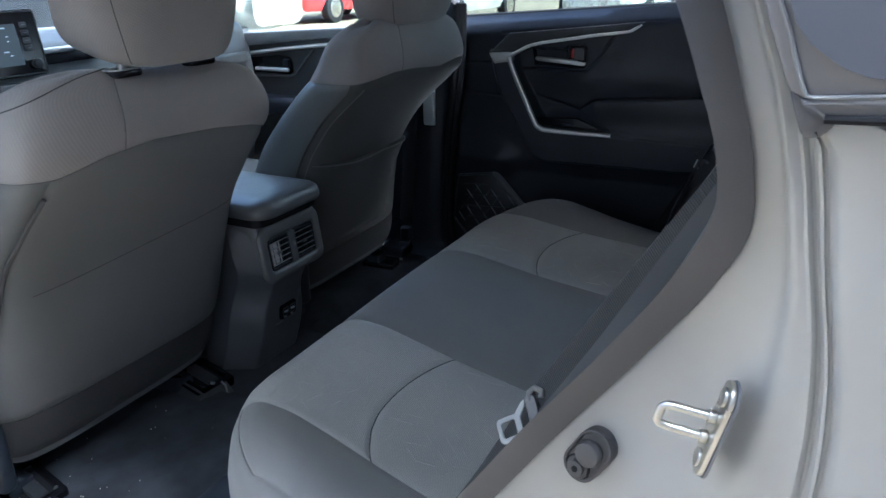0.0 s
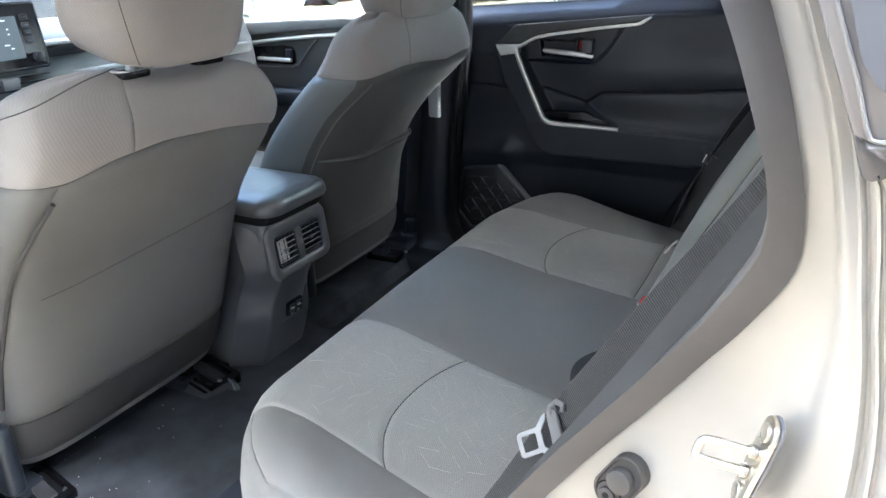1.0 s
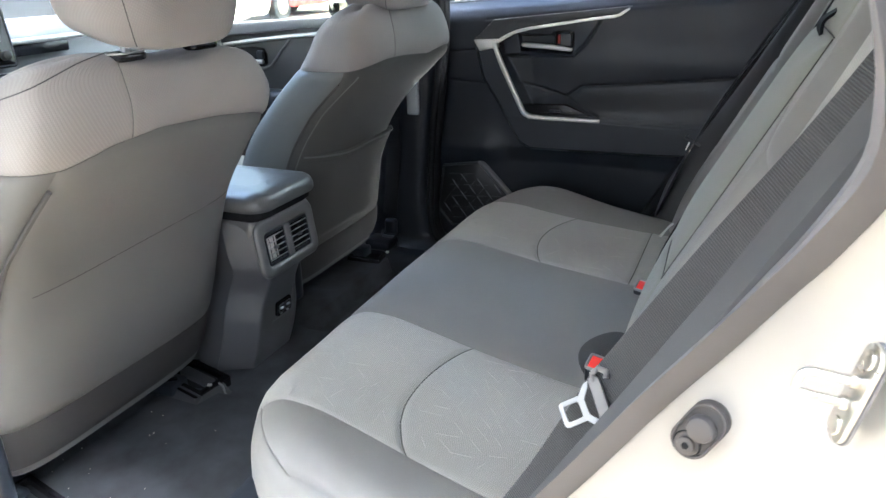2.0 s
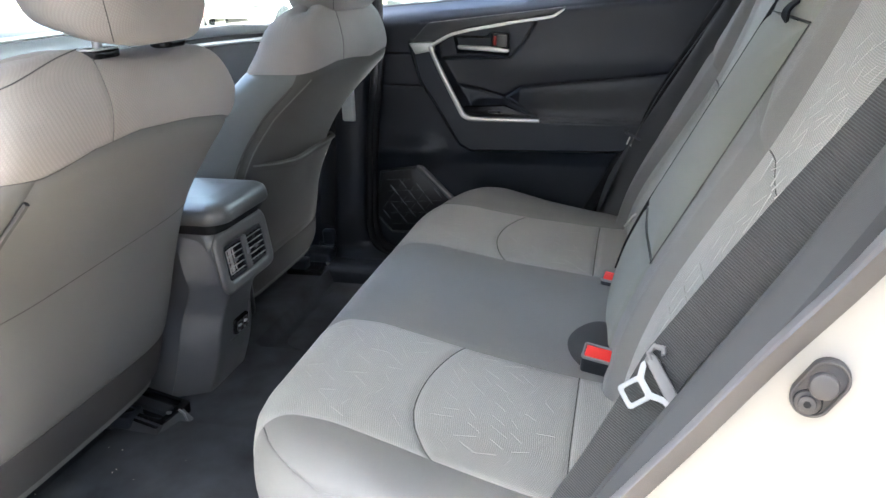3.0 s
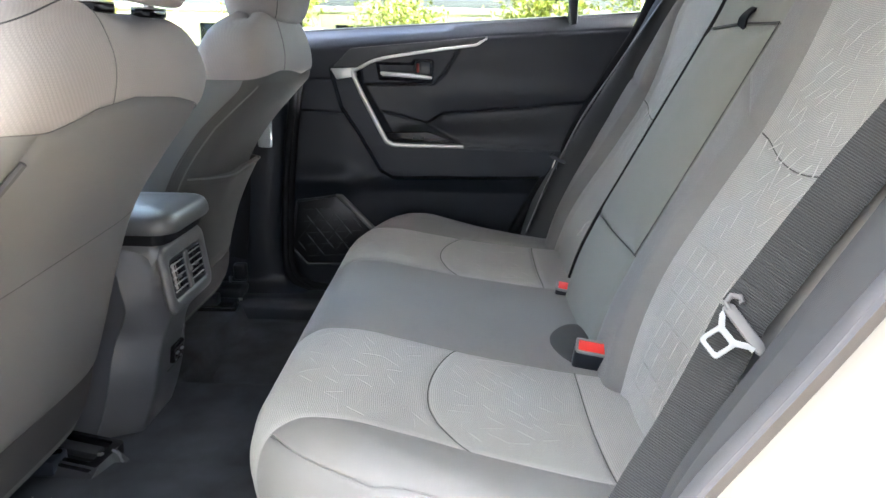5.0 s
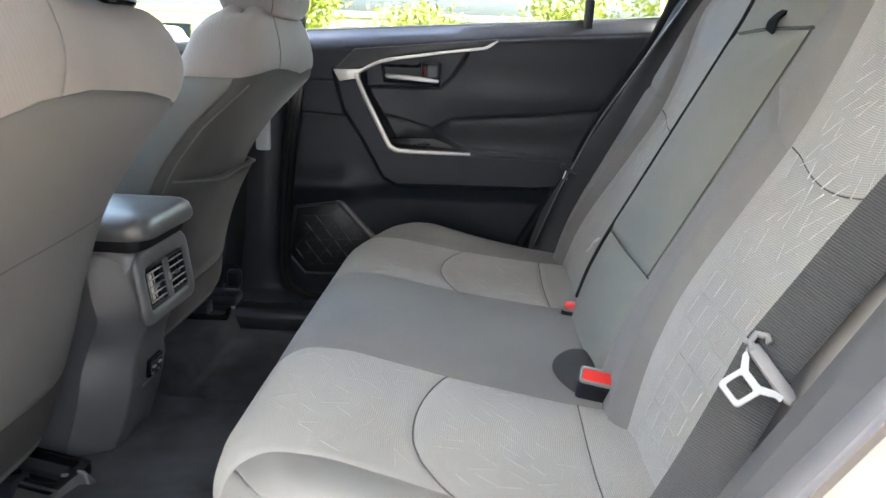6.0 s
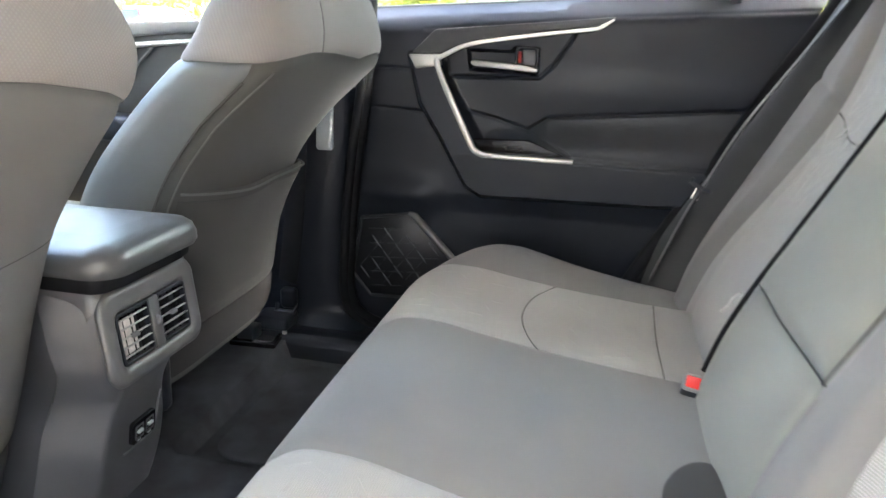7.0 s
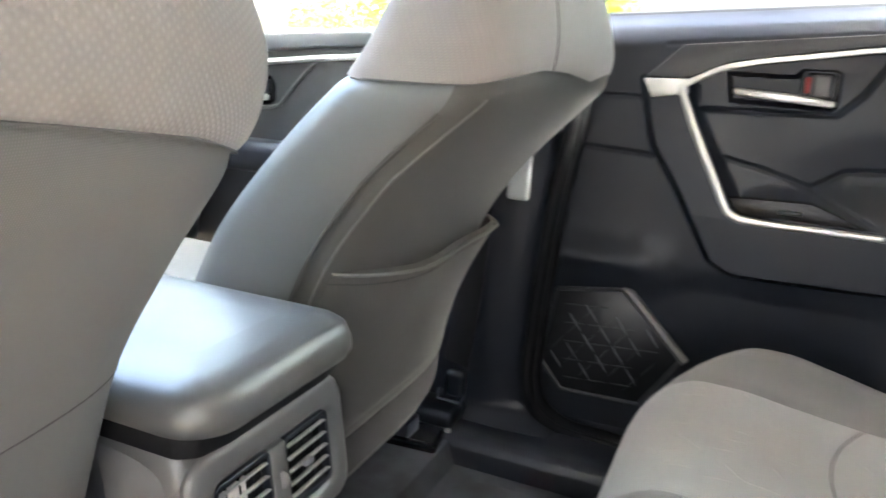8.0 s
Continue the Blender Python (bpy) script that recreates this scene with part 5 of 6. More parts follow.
part("corner_rubber", plate([(-.601, 1.3415), (-.606, 1.327), (-.6095, 1.319), (-.616, 1.320), (-.617, 1.3215), (-.621, 1.3245), (-.624, 1.3330), (-.612, 1.3370)], at_x(-.778), .045, .003), M_SEAL, near, "grey rubber corner piece")
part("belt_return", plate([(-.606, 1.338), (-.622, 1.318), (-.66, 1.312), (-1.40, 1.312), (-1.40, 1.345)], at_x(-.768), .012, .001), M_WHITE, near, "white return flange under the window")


def jamb_point(z, w):
    """A place on the jamb and its frame: along the opening upwards, across it outwards."""
    ws_, xs_ = zip(*JAMB)

    def at(h, ww):
        q = _in * (1 - ww) + _on * ww
        return Vector((float(np.interp(ww, ws_, xs_)), float(np.interp(-h, -q[:, 1], q[:, 0])), h))
    p = at(z, w)
    step = at(z, min(w + .1, 1)) - at(z, w - .1)
    up = (at(z + .02, w) - at(z - .02, w)).normalized()
    return p, up, (step - up * step.dot(up)).normalized()


p, up, across = jamb_point(1.071, .190)
bm_ = axes(p, across, up)  # z: away from the jamb
if bm_.col[2][0] > 0:
    bm_ = axes(p, -across, up)
stop = thing("door_stop", p, "black rubber door stop bolted to the jamb", "door stop")
sw = round_rect(.027, .045, .0133, 8)
part("base", plate(sw, bm_ @ pose(0, 0, -.004), .0125, .003, 3), M_STOP, stop)
part("base_rim", ring(sw, round_rect(.0225, .0405, .0112, 8), bm_ @ pose(0, 0, .0070), .0035, .001), M_STOP, stop, "raised rubber rim")
part("cap", cyl(.0098, .011, bm_ @ pose(0, .0045, .0115), .004), M_STOP, stop)
part("washer", cyl(.0086, .003, bm_ @ pose(0, -.0125, .0092), .0008), M_STOP, stop, "grey metal washer")
part("washer_gap", tube(np.array([list(bm_ @ Vector((.0091 * math.cos(q), -.0125 + .0091 * math.sin(q), .0092))) for q in np.linspace(0, 2 * math.pi, 25)]), .0005, 6), M_RUBBER, stop)
part("bolt", cyl(.0060, .004, bm_ @ pose(0, -.0125, .0118), .0012, 20), M_STOP, stop)
part("bolt_socket", cyl(.0026, .003, bm_ @ pose(0, -.0125, .0128), 0, 6), M_RUBBER, stop)
p, up, out = Vector((-.741, -.587, 1.136)), Vector((0, -.222, .975)), Vector((-.25, .945, .215))
side = up.cross(out).normalized()
bm_ = axes(p, side, up)
out = Vector(bm_.col[2][:3])
striker = thing("door_striker", p, "zinc-plated steel door striker loop on the jamb", "door striker")
part("plate", plate(round_rect(.022, .066, .010, 6), bm_ @ pose(0, 0, -.002), .0035, .0010), M_STEEL, striker)
part("gasket", plate(round_rect(.023, .068, .0105, 6), bm_ @ pose(0, 0, -.0042), .0018, .0005), M_GREYTAB, striker, "grey gasket behind the plate")
a_ = [(0, .0078), (.014, .0078), (.026, .0078), (.0305, .0070), (.0325, .0050), (.0328, 0), (.0325, -.0045), (.0305, -.0065), (.026, -.0072), (.014, -.0072), (0, -.0072)]
part("loop", tube(np.array([list(p + out * d + up * h) for d, h in a_]), .0027, 12), M_STEEL, striker)
for h in (.0078, -.0072):
    part("collar", cyl(.0042, .005, axes(tuple(p + up * h + out * .004), side, up), .0012), M_STEEL, striker)
for h in (-.023, .023):
    part("screw", cyl(.0060, .0022, bm_ @ pose(0, h, .0022), .0009), M_STEEL, striker)

# ---- rear seat belts ----


def seat_belt(label, top, low, front, tongue_at, hang=None, wide=None, size=1.0, twist=False, pale=True):
    """A belt with its tongue; front: the way the webbing faces."""
    ob = thing("rear_seat_belt", low[-1], label, "seat belt", "rear seat belts")
    up = (Vector(top[-2]) - Vector(top[-1])).normalized()
    face_ = Vector(front)
    face_ = (face_ - up * face_.dot(up)).normalized()
    if wide is None:
        wide = up.cross(face_)
    wide = Vector(wide).normalized()
    strap = up.cross(face_) if twist else wide  # the tongue may hang turned against its strap
    if hang is not None:
        up = -Vector(hang)
    part("upper_webbing", ribbon(top, tuple(strap), .047), M_BELT, ob, "black ribbed webbing")
    part("lower_webbing", ribbon(low, tuple(strap), .047), M_BELT, ob, "black ribbed webbing")
    m = axes(tongue_at, wide, up) @ Matrix.Diagonal((size, size, size, 1))
    slide = [(-.034, -.005), (-.037, .004), (-.030, .010), (.030, .008), (.038, .004), (.040, -.005), (.034, -.008)]
    part("slide", plate(slide, m @ pose(0, .004, .001), .007, .002, 3), M_GREYTAB if pale else M_BLACK, ob, "grey plastic belt slide" if pale else "black plastic belt slide")
    part("hook", tube([m @ Vector(q) for q in ((-.028, .004, .006), (-.038, .008, .007), (-.041, .018, .008), (-.033, .026, .008), (-.025, .023, .008))], .0042 * size, 8), M_GREYTAB if pale else M_BLACK, ob)
    if not pale:  # seen from its edge: two bright prongs
        for k in (-.009, .009):
            part("tongue", box((.0055, .040, .003), (0, 0, 0), .001, 2, m @ pose(k, -.020, .006)), M_STEEL, ob, "bright steel tongue edge")
        return ob
    tg = part("tongue", ring(round_rect(.034, .034, .006, 6, -.002, -.033), round_rect(.021, .021, .003, 6, -.002, -.033), m @ pose(0, 0, .0055), .0026, .0006), M_TONGUE, ob, "bright steel belt tongue")
    part("tongue_neck", plate([(-.032, -.001), (-.030, -.008), (-.018, -.020), (.014, -.020), (.026, -.009), (.032, -.008), (.030, -.001), (.020, -.004), (.008, -.014), (-.012, -.014), (-.024, -.004)], m @ pose(0, 0, .0058), .0024, 0), M_TONGUE, tg)
    return ob


seat_belt("black rear seat belt with bright steel tongue",
          [(-.600, -.72, 1.52), (-.590, -.638, 1.37), (-.572, -.558, 1.225), (-.560, -.508, 1.143), (-.553, -.418, .992)],
          [(-.553, -.418, .992), (-.562, -.398, .95), (-.575, -.365, .885), (-.588, -.328, .82), (-.60, -.30, .765)], (-.755, .21, .555), (-.562, -.413, .979),
          (-.34, .63, -.70), (-.60, -.52, -.62), .74)
seat_belt("black rear seat belt hanging beside the closed rear door",
          [(.600, -.72, 1.52), (.602, -.62, 1.36), (.600, -.52, 1.20), (.594, -.44, 1.07), (.588, -.395, .975)],
          [(.588, -.392, .972), (.592, -.370, .92), (.600, -.345, .85), (.612, -.325, .79)], (.10, .85, .45), (.586, -.388, .972), (-.1, .4, -.9), (-.2, -.9, -.3), .52, True, False)


def buckle(place, lean, label):
    ob = thing("belt_buckle", place, label, "belt buckle", "rear belt buckles")
    m = Matrix.Translation(place) @ pose(0, 0, 0, 4, lean, 0) @ pose(0, 0, 0, 0, 0, 80)
    part("case", box((.050, .030, .056), (0, 0, 0), .006, 3, m), M_BLACK, ob)
    part("button_frame", ring(round_rect(.050, .0300, .005), round_rect(.0425, .0230, .003), m @ pose(0, 0, .0255), .0055, .0012), M_BUCKLERIM, ob, "pale rim round the button")
    part("release_button", box((.0415, .0220, .006), (0, 0, 0), .0015, 2, m @ pose(0, .0, .0272)), M_RED, ob, "red release button")
    return ob


buckle((-.178, -.350, .778), -22, "black belt buckle with red button in the cushion gap")
buckle((.171, -.366, .760), -22, "black belt buckle with red button in the cushion gap")
# Raised dome in place of a recess, its shade put into the colour.
pk = thing("buckle_recess", (-.100, -.345, .772), "raised dark dome standing in for the shaded recess beside a buckle", "pocket")


def dome(u, v):
    a = u * 2 * np.pi
    return np.stack([-.100 + .085 * np.cos(v) * np.cos(a) * (1 - .25 * np.sin(a)), -.338 + .046 * np.cos(v) * np.sin(a), .772 + .014 * np.sin(v)], -1)


part("flap", panel(dome, 0.0, 1.0, 0.0, 1.5707, nu=40, nv=14, groove=0, thick=0), M_DARKCLOTH, pk)

# crumbs on the carpet
rnd = random.Random(4)
bm = bmesh.new()
for _ in range(34):
    r = rnd.uniform(.0004, .0012)
    q = Matrix.Translation((rnd.uniform(-.60, -.28), rnd.gauss(.40, .07), .586 + r * .5))
    if q.translation.y < .49:
        q.translation.z = .5945
    bmesh.ops.create_icosphere(bm, subdivisions=1, radius=r, matrix=q)
tagged(part("crumbs", bm, M_CRUMB), "pale crumbs scattered on the carpet", "crumbs", kind="stuff")

# ---- front of the cabin ----
dash = thing("dashboard", (0, 1.2, .85), "dark dashboard with a silver strip", "dashboard")
prof = [(1.02, .80), (.985, .95), (.978, 1.08), (.990, 1.165), (1.005, 1.190), (1.008, 1.218), (1.020, 1.236), (1.09, 1.252), (1.18, 1.258), (1.45, 1.230), (1.58, 1.175), (1.61, .80)]
part("body", plate(prof, at_x(-.70), 1.40, .012, 3), M_DASH, dash)
part("silver_strip", tube([(-.002, .990, 1.2215), (.30, .988, 1.2235), (.62, .995, 1.226)], .0065, 10), M_CHROME, dash, "satin silver strip")
part("vent_slot", box((.15, .02, .024), (.070, .995, 1.203), .004, 2), M_GLOSS, dash, "dark passenger air vent")
part("lower_strip", box((.62, .02, .030), (.36, .982, 1.140), .008, 3), M_DASH, dash)
SCR = axes((-.132, .975, 1.245), (1, 0, 0), (0, .14, 1))
screen = thing("infotainment_screen", (-.132, .975, 1.18), "black framed touch screen with lit map and side buttons", "screen")
part("housing", plate(round_rect(.244, .142, .010), SCR @ pose(0, 0, -.022), .022, .004), M_GLOSS, screen)
part("face_edge", ring(round_rect(.238, .136, .008), round_rect(.232, .130, .006), SCR @ pose(0, 0, -.0005), .0016, 0), M_PLATE, screen)
part("display", plate(round_rect(.150, .088, .003), SCR @ pose(-.009, -.002, .0), .0015, 0), M_SCREEN, screen, "lit pale blue display", flat=True)
for x, y, w in ((-.060, .034, .024), (.045, .034, .018), (-.040, .012, .040), (.040, -.016, .020), (.050, -.024, .012), (-.05, -.028, .030), (.050, .016, .008), (.050, .006, .008)):
    part("display_mark", box((w * .6, .0026, .0006), (0, 0, 0), 0, 1, SCR @ pose(-.009 + x, y, .0018)), M_SCREENBAR, screen)
for k in range(4):
    b = part("side_button", box((.018, .012, .004), (0, 0, 0), .002, 2, SCR @ pose(.085, .038 - .0165 * k, .001)), M_PLATE, screen)
    part("button_mark", box((.009, .0016, .0006), (0, 0, 0), 0, 1, SCR @ pose(.085, .038 - .0165 * k, .0033)), M_GREYTAB, b)
part("knob", cyl(.010, .016, SCR @ pose(.092, -.046, .006), .002), M_GREYPL, screen, "round volume knob")
for k in range(3):
    part("vent_slat", box((.17, .012, .004), (-.10, .978, 1.160 - .013 * k), .001), M_BLACK, dash)
part("hazard_button", box((.040, .016, .024), (-.116, .970, 1.150), .003), M_GREYTAB, dash, "grey button under the screen")

fdoor = thing("front_door", (.74, .8, .6), "closed front passenger door with chrome trim", "car door", "front doors")
bm = plate([(.47, .60), (.46, 1.205), (.50, 1.222), (1.45, 1.16), (1.45, .60)], at_x(.722), .06, .014, 3)
part("lining", bm, M_GREYPL, fdoor)
part("armrest", box((.07, .50, .06), (.70, .78, .99), .02, 3), M_ARM, fdoor)
# Sky reflection on the door top is put in as a paler strip.
part("belt_strip", plate([(.46, 1.230), (.68, 1.226), (1.03, 1.204), (1.45, 1.165), (1.45, 1.120), (1.001, 1.167), (.731, 1.194), (.46, 1.212)], at_x(.708), .055, .006, 3), M_DASH, fdoor, "upper edge of the door, paler for the sky light on it")
part("chrome_line", tube([(.716, .60, 1.187), (.712, .741, 1.175), (.712, .88, 1.160), (.712, 1.009, 1.143), (.714, 1.25, 1.112)], .006, 8), M_CHROME, fdoor, "satin chrome trim line")
# No recess here: a flat dark plate gives the bowl's shade.
part("handle_bowl_shade", plate([(1.03, 1.128), (.897, 1.141), (.858, 1.137), (.848, 1.122), (.848, 1.092), (.862, 1.084), (1.03, 1.086)], at_x(.718), .008, .001), M_GLOSS, fdoor, "flat dark plate standing in for the shaded handle bowl")
part("insert_edge", tube([(.717, 1.05, 1.074), (.717, .959, 1.076), (.717, .862, 1.079), (.717, .838, 1.085), (.717, .795, 1.133), (.717, .758, 1.168)], .0035, 8), M_LID, fdoor, "pale edge of the door insert")
part("door_handle", box((.014, .130, .012), (.708, .920, 1.0985), .005, 3), M_CHROME, fdoor, "chrome pull lever")
part("lock_tab", box((.014, .022, .026), (.712, .866, 1.118), .004, 2), M_BLACK, fdoor)
g = part("window_pane", ([(.752, .40, 1.20), (.752, 1.50, 1.14), (.68, .90, 1.60), (.695, .38, 1.60), (.756, .40, 1.20), (.756, 1.50, 1.14), (.684, .90, 1.60), (.699, .38, 1.60)], [(0, 1, 2, 3), (7, 6, 5, 4)]), M_FRONTGLASS, fdoor, flat=True)
g.visible_shadow = False
mirror = thing("wing_mirror", (.90, 1.22, 1.18), "white door mirror outside the passenger window", "wing mirror")


def shell(u, v):
    a = u * 2 * np.pi
    return np.stack([1.03 + .158 * np.cos(v) ** .6 * np.cos(a), 1.21 + .07 * np.cos(v) ** .6 * np.sin(a), 1.275 + .090 * np.sin(v)], -1)


part("housing", panel(shell, 0.0, 1.0, -1.5707, 1.5707, nu=40, nv=24, groove=0, thick=0), M_WHITE, mirror)
part("foot", box((.12, .05, .04), (.87, 1.21, 1.185), .012, 3), M_BLACK, mirror)
M_MIRROR = stuff("mirror_glass", (.9, .9, .9), .03, metal=1.0, vary=.01)
part("mirror_pane", plate(round_rect(.27, .145, .045), axes((1.03, 1.136, 1.275), (1, 0, 0), (0, 0, 1)), .003, 0), M_MIRROR, mirror, "mirror glass")

# ---- outside ----
ground = tagged(part("ground", ([(-600, -600, GROUND), (600, -600, GROUND), (600, 600, GROUND), (-600, 600, GROUND)], [(0, 1, 2, 3)]), M_ASPHALT), "grey asphalt car park", "ground", kind="structure")
verge = tagged(part("verge", box((14, 160, .16), (36, 20, GROUND + .06), .02), M_GRASS), "grass verge behind a kerb", "verge", kind="structure")
kerb = tagged(part("kerb", box((.25, 160, .18), (28.9, 20, GROUND + .07), .02), M_CONCRETE), "pale concrete kerb", "kerb", kind="structure")


def wheel_of_car():
    """A road wheel under the car: tyre, rim and spokes."""
    ob = thing("wheel", (-.78, -1.02, GROUND), "black tyre on a silver alloy rim under the car", "wheel", "wheels of the car")
    m = pose(-.78, -1.02, GROUND + .345, 0, 90)
    part("tyre", ring([(.345 * math.cos(a), .345 * math.sin(a)) for a in np.linspace(0, 2 * np.pi, 40, endpoint=False)],
                      [(.225 * math.cos(a), .225 * math.sin(a)) for a in np.linspace(0, 2 * np.pi, 40, endpoint=False)], m @ pose(0, 0, -.11), .22, .03), M_RUBBER, ob)
    rim = part("rim", ring([(.228 * math.cos(a), .228 * math.sin(a)) for a in np.linspace(0, 2 * np.pi, 40, endpoint=False)],
                           [(.205 * math.cos(a), .205 * math.sin(a)) for a in np.linspace(0, 2 * np.pi, 40, endpoint=False)], m @ pose(0, 0, -.09), .18, .004), M_STEEL, ob)
    part("hub", cyl(.07, .10, m, .01), M_STEEL, ob)
    for k in range(5):
        part("spoke", box((.15, .05, .03), (0, 0, 0), .008, 2, m @ pose(0, 0, 0, 0, 0, 72 * k) @ pose(.135, 0, 0)), M_STEEL, rim)
    return ob


road_wheel = wheel_of_car()
for x, y in ((.78, -1.02), (-.78, 1.78), (.78, 1.78)):
    copy_thing(road_wheel, Matrix.Translation((x, y, GROUND)))


def car_nose():
    """The front of the car ahead of the cabin: bonnet, wings over the wheels and bumper."""
    ob = thing("car_front", (0, 2.1, .40), "white bonnet and wings ahead of the windscreen", "car body", kind="structure")
    arch = [(1.78 + .39 * math.cos(a), .465 + .39 * math.sin(a)) for a in np.linspace(0, math.pi, 19)]
    wing = [(1.36, .42), (1.36, 1.115), (1.66, 1.085), (2.20, 1.015), (2.50, .93), (2.66, .78), (2.69, .42), (2.20, .41)] + arch + [(1.385, .42)]
    for x in (-.86, .80):
        part("wing", plate(wing, at_x(x), .06, .006, 2), M_WHITE, ob)
    ys, us = np.linspace(1.64, 2.69, 22), np.linspace(-1, 1, 21)
    top = np.array([[(.80 * u, y - .10 * u * u * smooth(2.2, 2.7, y), np.interp(y, [1.64, 1.9, 2.3, 2.55, 2.69], [1.092, 1.070, 1.020, .960, .850]) + .025 * (1 - abs(u) ** 2.5)) for u in us] for y in ys])
    low = top - np.array([0, 0, .02])
    f = grid_faces(22, 21)
    n = 22 * 21
    part("bonnet", (np.concatenate([top.reshape(-1, 3), low.reshape(-1, 3)]), [q[::-1] for q in f] + [tuple(i + n for i in q) for q in f]), M_WHITE, ob)
    part("bumper", box((1.66, .12, .46), (0, 2.66, .62), .055, 4), M_WHITE, ob)
    part("grille", box((1.05, .03, .20), (0, 2.715, .62), .012, 3), M_BLACK, ob, "black front grille")
    for x in (-.64, .64):
        part("headlamp", box((.30, .06, .10), (x, 2.675, .83), .02, 3), M_GREYTAB, ob, "grey headlamp")


car_nose()


def parked_car(place, turn, paint, label):
    """A parked estate car: lofted body, glasshouse, wheels and lamps."""
    ob = thing("parked_car", (place[0], place[1], GROUND), label, "car", "parked cars")
    base = Matrix.Translation((place[0], place[1], GROUND)) @ pose(0, 0, 0, 0, 0, turn)

    def world_of(v):
        return np.array([base @ Vector(q) for q in np.asarray(v).reshape(-1, 3)])
    xs_ = np.linspace(-2.2, 2.2, 45)
    low = np.interp(xs_, [-2.2, -2.1, 2.1, 2.2], [.45, .28, .28, .45])
    deck = np.interp(xs_, [-2.2, -2.1, -1.6, -.6, 1.0, 1.7, 2.1, 2.2], [.75, .92, 1.02, 1.04, 1.0, .95, .82, .60])
    half = .90 * np.sqrt(np.clip(1 - (np.abs(xs_) / 2.34) ** 6, 0, 1))
    rows = []
    for x, a, b, w in zip(xs_, low, deck, half):
        rows.append([(x, s * w * k, a + (b - a) * h) for s, k, h in ((-1, .88, 0), (-1, .98, .25), (-1, 1, .55), (-1, .97, .85), (-1, .86, 1), (0, 0, 1.02), (1, .86, 1), (1, .97, .85), (1, 1, .55), (1, .98, .25), (1, .88, 0))])
    n = len(rows[0])
    body = part("body", (world_of(rows), grid_faces(len(rows), n) + [tuple(range(n))[::-1], tuple((len(rows) - 1) * n + j for j in range(n))]), paint, ob)

    def house(out, z0, z1):
        r = []
        for h in np.linspace(z0, z1, 6):
            f, bk, w = 1.15 - .95 * h, -1.85 + .35 * h, .80 - .20 * h
            pts = round_rect((f - bk) + out, 2 * w + out, .18, 4, (f + bk) / 2, 0)
            r.append([(x, y, 1.0 + .52 * h) for x, y in pts])
        k = len(r[0])
        return world_of(r), grid_faces(6, k, wrap=True, flip=True) + [tuple(5 * k + j for j in range(k))]
    part("glasshouse", house(0, 0, .9), M_GLOSS, ob, "dark car windows")
    part("roof", house(.02, .86, 1.0), paint, ob)
    for x in (-1.8, -.55, .55):
        for s in (-1, 1):
            part("window_post", tube(world_of([(x * .98, s * .80, 1.0), (x * .80, s * .62, 1.46)]), .035, 8), paint, ob)
    for x in (-1.38, 1.38):
        for s in (-1, 1):
            m = base @ pose(x, s * .80, .34, 90)
            wheel = part("wheel", cyl(.34, .22, m, .03, 28), M_RUBBER, ob)
            part("rim", cyl(.22, .23, m, .02, 18), M_STEEL, wheel)
    for s in (-1, 1):
        part("headlamp", box((.10, .34, .12), (0, 0, 0), .03, 2, base @ pose(2.10, s * .62, .72)), M_GREYTAB, ob)
        part("tail_lamp", box((.10, .22, .20), (0, 0, 0), .03, 2, base @ pose(-2.12, s * .68, .85)), M_RED, ob)
    return ob


P_BLUE = stuff("blue_car_paint", (.03, .12, .38), .25, vary=.04)
P_RED = stuff("red_car_paint", (.55, .03, .03), .25, vary=.04)
P_SILVER = stuff("silver_car_paint", (.55, .56, .58), .3, metal=.4, vary=.04)
P_DARK = stuff("dark_car_paint", (.04, .045, .05), .25, vary=.04)
for place, turn, paint, lb in (((4.6, 9.2), 92, P_BLUE, "blue parked car standing in the car park"), ((9.5, 13.5), 88, P_BLUE, "blue parked car standing in the car park"), ((15.5, 7.6), 178, M_WHITE, "white parked car standing in the car park"),
                                               ((15.8, 3.6), 181, P_SILVER, "silver parked car standing in the car park"), ((7.2, 15.2), 90, M_WHITE, "white parked car standing in the car park"), ((15.6, 10.9), 179, P_RED, "red parked car standing in the car park"),
                                               ((2.2, 16.0), 90, P_DARK, "dark parked car standing in the car park"), ((-1.5, 15.5), 88, P_RED, "red parked car standing in the car park")):
    parked_car(place, turn, paint, lb)


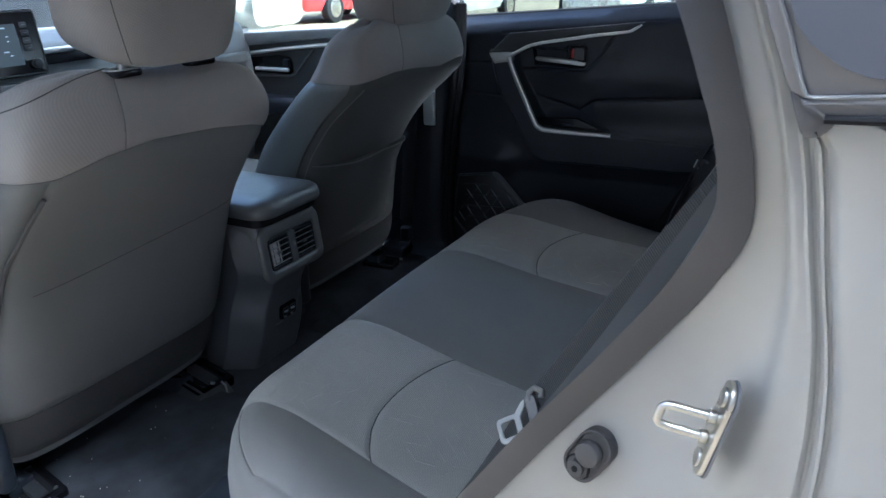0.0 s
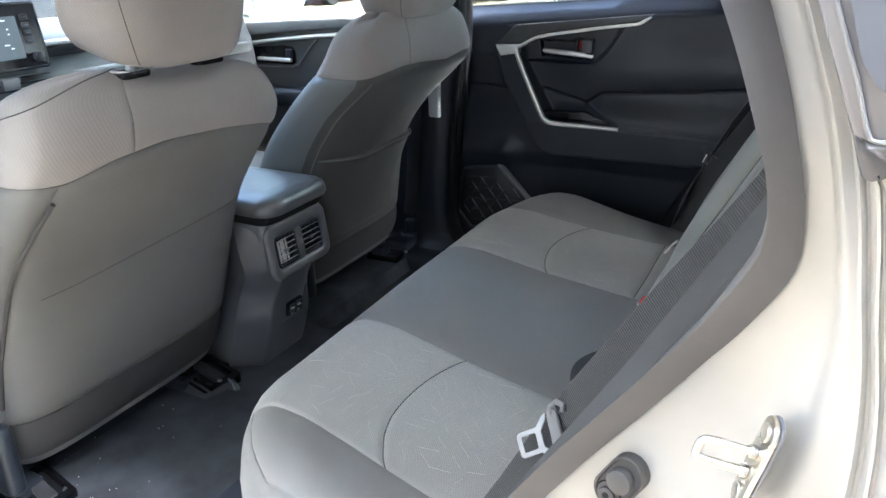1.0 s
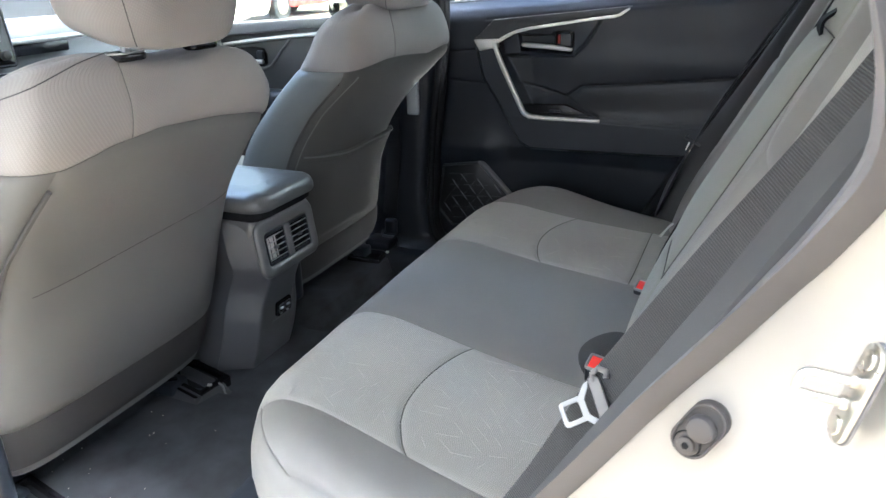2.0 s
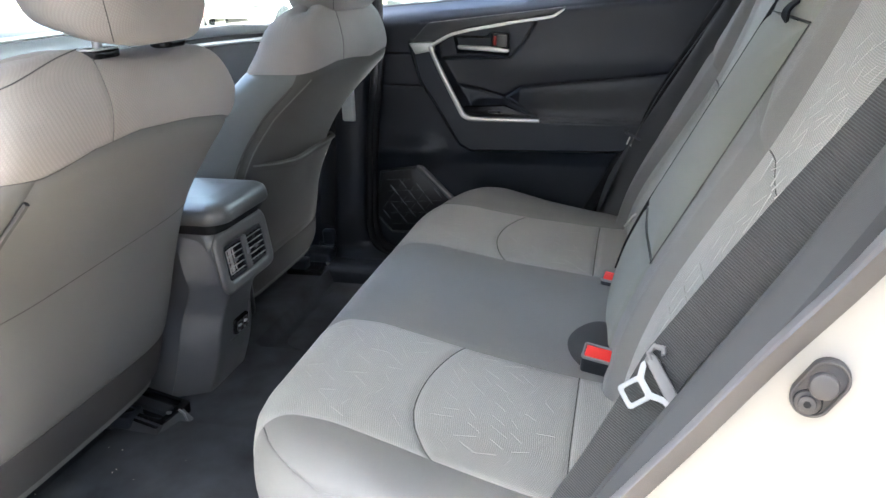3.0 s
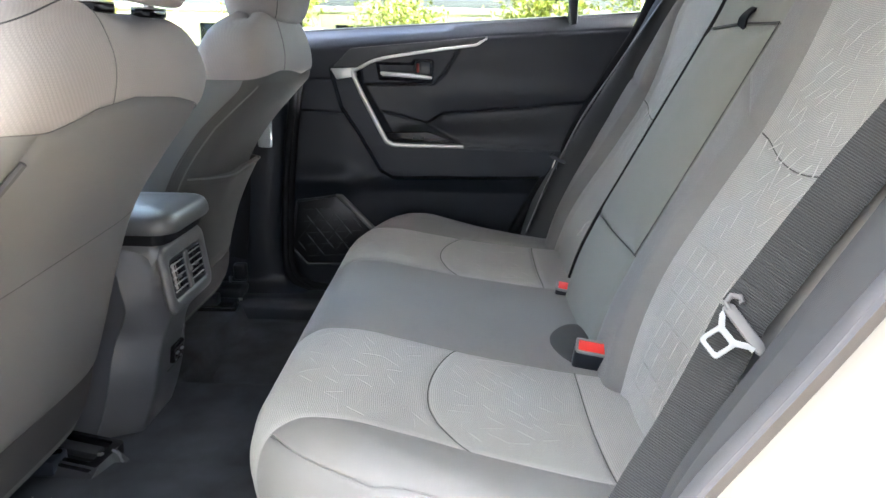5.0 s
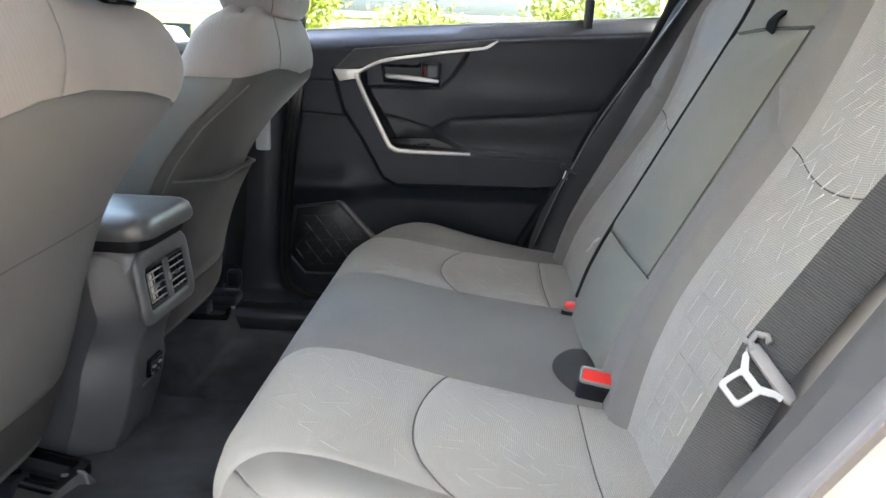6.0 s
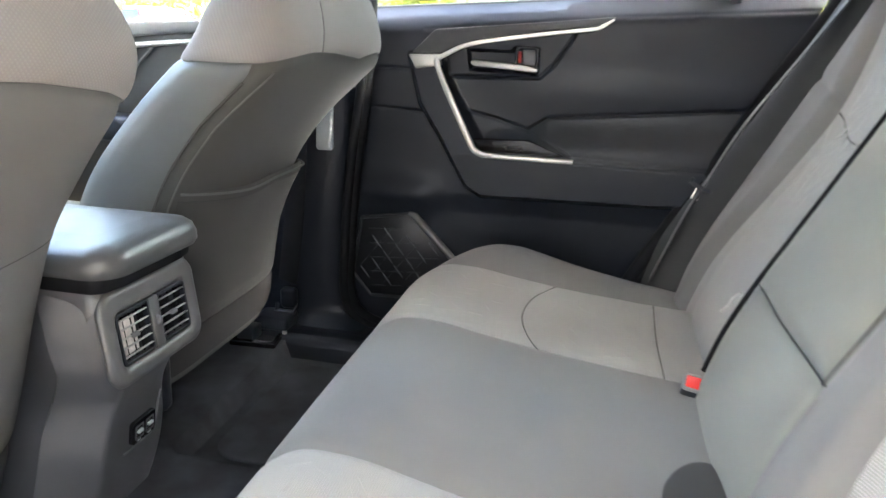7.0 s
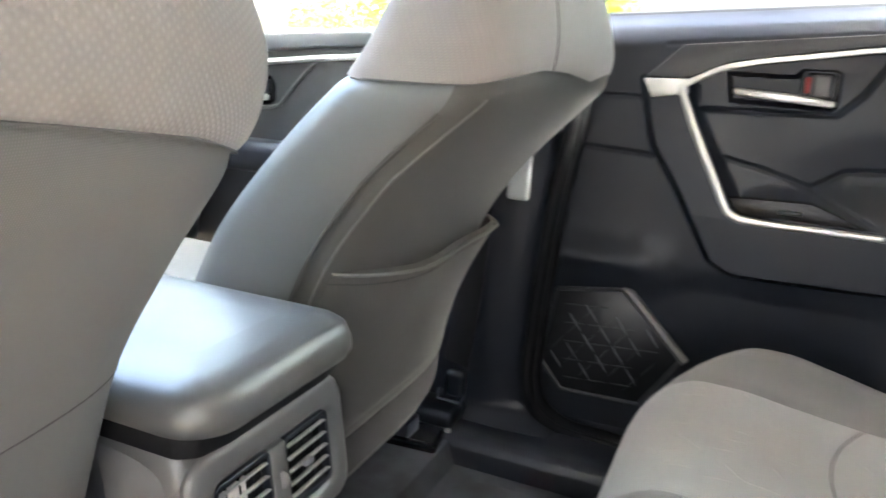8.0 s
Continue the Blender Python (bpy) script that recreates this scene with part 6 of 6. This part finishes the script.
def tree(place, height, spread, seed):
    rnd_ = np.random.RandomState(seed)
    ob = thing("tree", (place[0], place[1], GROUND), "broad green tree behind the car park", "tree", "trees")
    top = np.array([place[0], place[1], GROUND + height * .55])
    foot = np.array([place[0], place[1], GROUND])
    mid = (top + foot) / 2 + rnd_.normal(0, .12, 3)
    part("trunk", tube(curve([foot, mid, top])(np.linspace(0, 1, 10)), np.linspace(.20, .10, 10), 8), M_BARK, ob)
    tips = []
    for k in range(9):
        a = rnd_.uniform(0, 2 * np.pi)
        start = foot + (top - foot) * rnd_.uniform(.45, 1)
        end = start + np.array([np.cos(a) * spread * rnd_.uniform(.5, .9), np.sin(a) * spread * rnd_.uniform(.5, .9), height * rnd_.uniform(.08, .42)])
        bend = (start + end) / 2 + np.array([0, 0, .15 * height * rnd_.uniform(0, .6)])
        part("limb", tube(curve([start, bend, end])(np.linspace(0, 1, 8)), np.linspace(.07, .02, 8), 6), M_BARK, ob)
        tips += [end, bend]
    vs, fs = [], []
    for k in range(2200):
        c = tips[rnd_.randint(len(tips))] + rnd_.normal(0, spread * .26, 3) * np.array([1, 1, .75])
        a, b = rnd_.normal(0, 1, 3), rnd_.normal(0, 1, 3)
        a /= np.linalg.norm(a)
        b = np.cross(a, b)
        b /= np.linalg.norm(b)
        r = rnd_.uniform(.08, .17)
        i = len(vs)
        vs += [c - a * r, c + b * r * .6, c + a * r, c - b * r * .6]
        fs.append((i, i + 1, i + 2, i + 3))
    part("crown", (np.array(vs), fs), M_LEAF, ob, "uneven crown of green leaves", flat=True)


for k in range(13):
    tree((34 + 3.5 * math.sin(k * 2.1), -16 + 6.2 * k), 4.6 + 1.1 * math.sin(k * 1.7), 2.5 + .5 * math.cos(k), 20 + k)


def shop(x, y, w, label):
    ob = thing("building", (x, y, GROUND), label, "building", "buildings")
    part("wall", box((w, 8, 5.0), (x, y, GROUND + 2.5), .05), M_STUCCO, ob, "beige rendered wall")
    part("roof", box((w + .8, 8.8, .5), (x, y, GROUND + 5.2), .05), M_CONCRETE, ob)
    n = int(w / 2.6)
    for i in range(n):
        xx = x - w / 2 + 1.4 + i * 2.6
        wd = part("window", box((1.7, .10, 2.4), (xx, y - 4.02, GROUND + 1.7), .02), M_GLOSS, ob, "dark shop window")
        part("frame", ring(round_rect(1.84, 2.54, .02), round_rect(1.7, 2.4, .02), axes((xx, y - 4.06, GROUND + 1.7), (1, 0, 0), (0, 0, 1)), .06), M_CONCRETE, wd)
        part("column", box((.35, .35, 4.4), (xx + 1.3, y - 4.9, GROUND + 2.2), .03), M_STUCCO, ob)


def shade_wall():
    """The unseen plain building, added to keep light off the open door side."""
    ob = thing("building", (-5.8, 1, GROUND), "unseen grey building added to shade the open door side", "building", "buildings")
    part("wall", box((5, 34, 8.4), (-5.8, 1, GROUND + 4.2), .05), M_WALL, ob, "unseen grey wall added to block sky light")
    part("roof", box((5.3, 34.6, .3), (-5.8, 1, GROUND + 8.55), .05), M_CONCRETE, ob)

    part("wing", box((2.2, 8, 8.0), (-2.2, -9.6, GROUND + 4.0), .05), M_WALL, ob, "unseen grey wing added to shade the ground by the car")


def low_building(x, y0, y1):
    """A long low building with columns along the far side of the car park."""
    ob = thing("building", (x, (y0 + y1) / 2, GROUND), "long low cream building with columns and dark windows", "building", "buildings")
    part("wall", box((6, y1 - y0, 3.0), (x + 3, (y0 + y1) / 2, GROUND + 1.5), .05), M_STUCCO, ob, "cream rendered wall")
    part("roof", box((8.4, y1 - y0 + 1, .35), (x + 2.4, (y0 + y1) / 2, GROUND + 3.15), .05), M_CONCRETE, ob)
    for i in range(int((y1 - y0) / 4)):
        yy = y0 + 2 + 4 * i
        wd = part("window", box((.10, 2.2, 1.7), (x - .02, yy, GROUND + 1.5), .02), M_GLOSS, ob, "dark window")
        part("frame", ring(round_rect(2.34, 1.84, .02), round_rect(2.2, 1.7, .02), axes((x - .06, yy, GROUND + 1.5), (0, -1, 0), (0, 0, 1)), .06), M_CONCRETE, wd)
        part("column", box((.32, .32, 3.0), (x - 1.2, yy + 2, GROUND + 1.5), .03), M_STUCCO, ob)


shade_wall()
low_building(44, -16, 44)
shop(4, 50, 36, "long beige building with columns and dark windows")
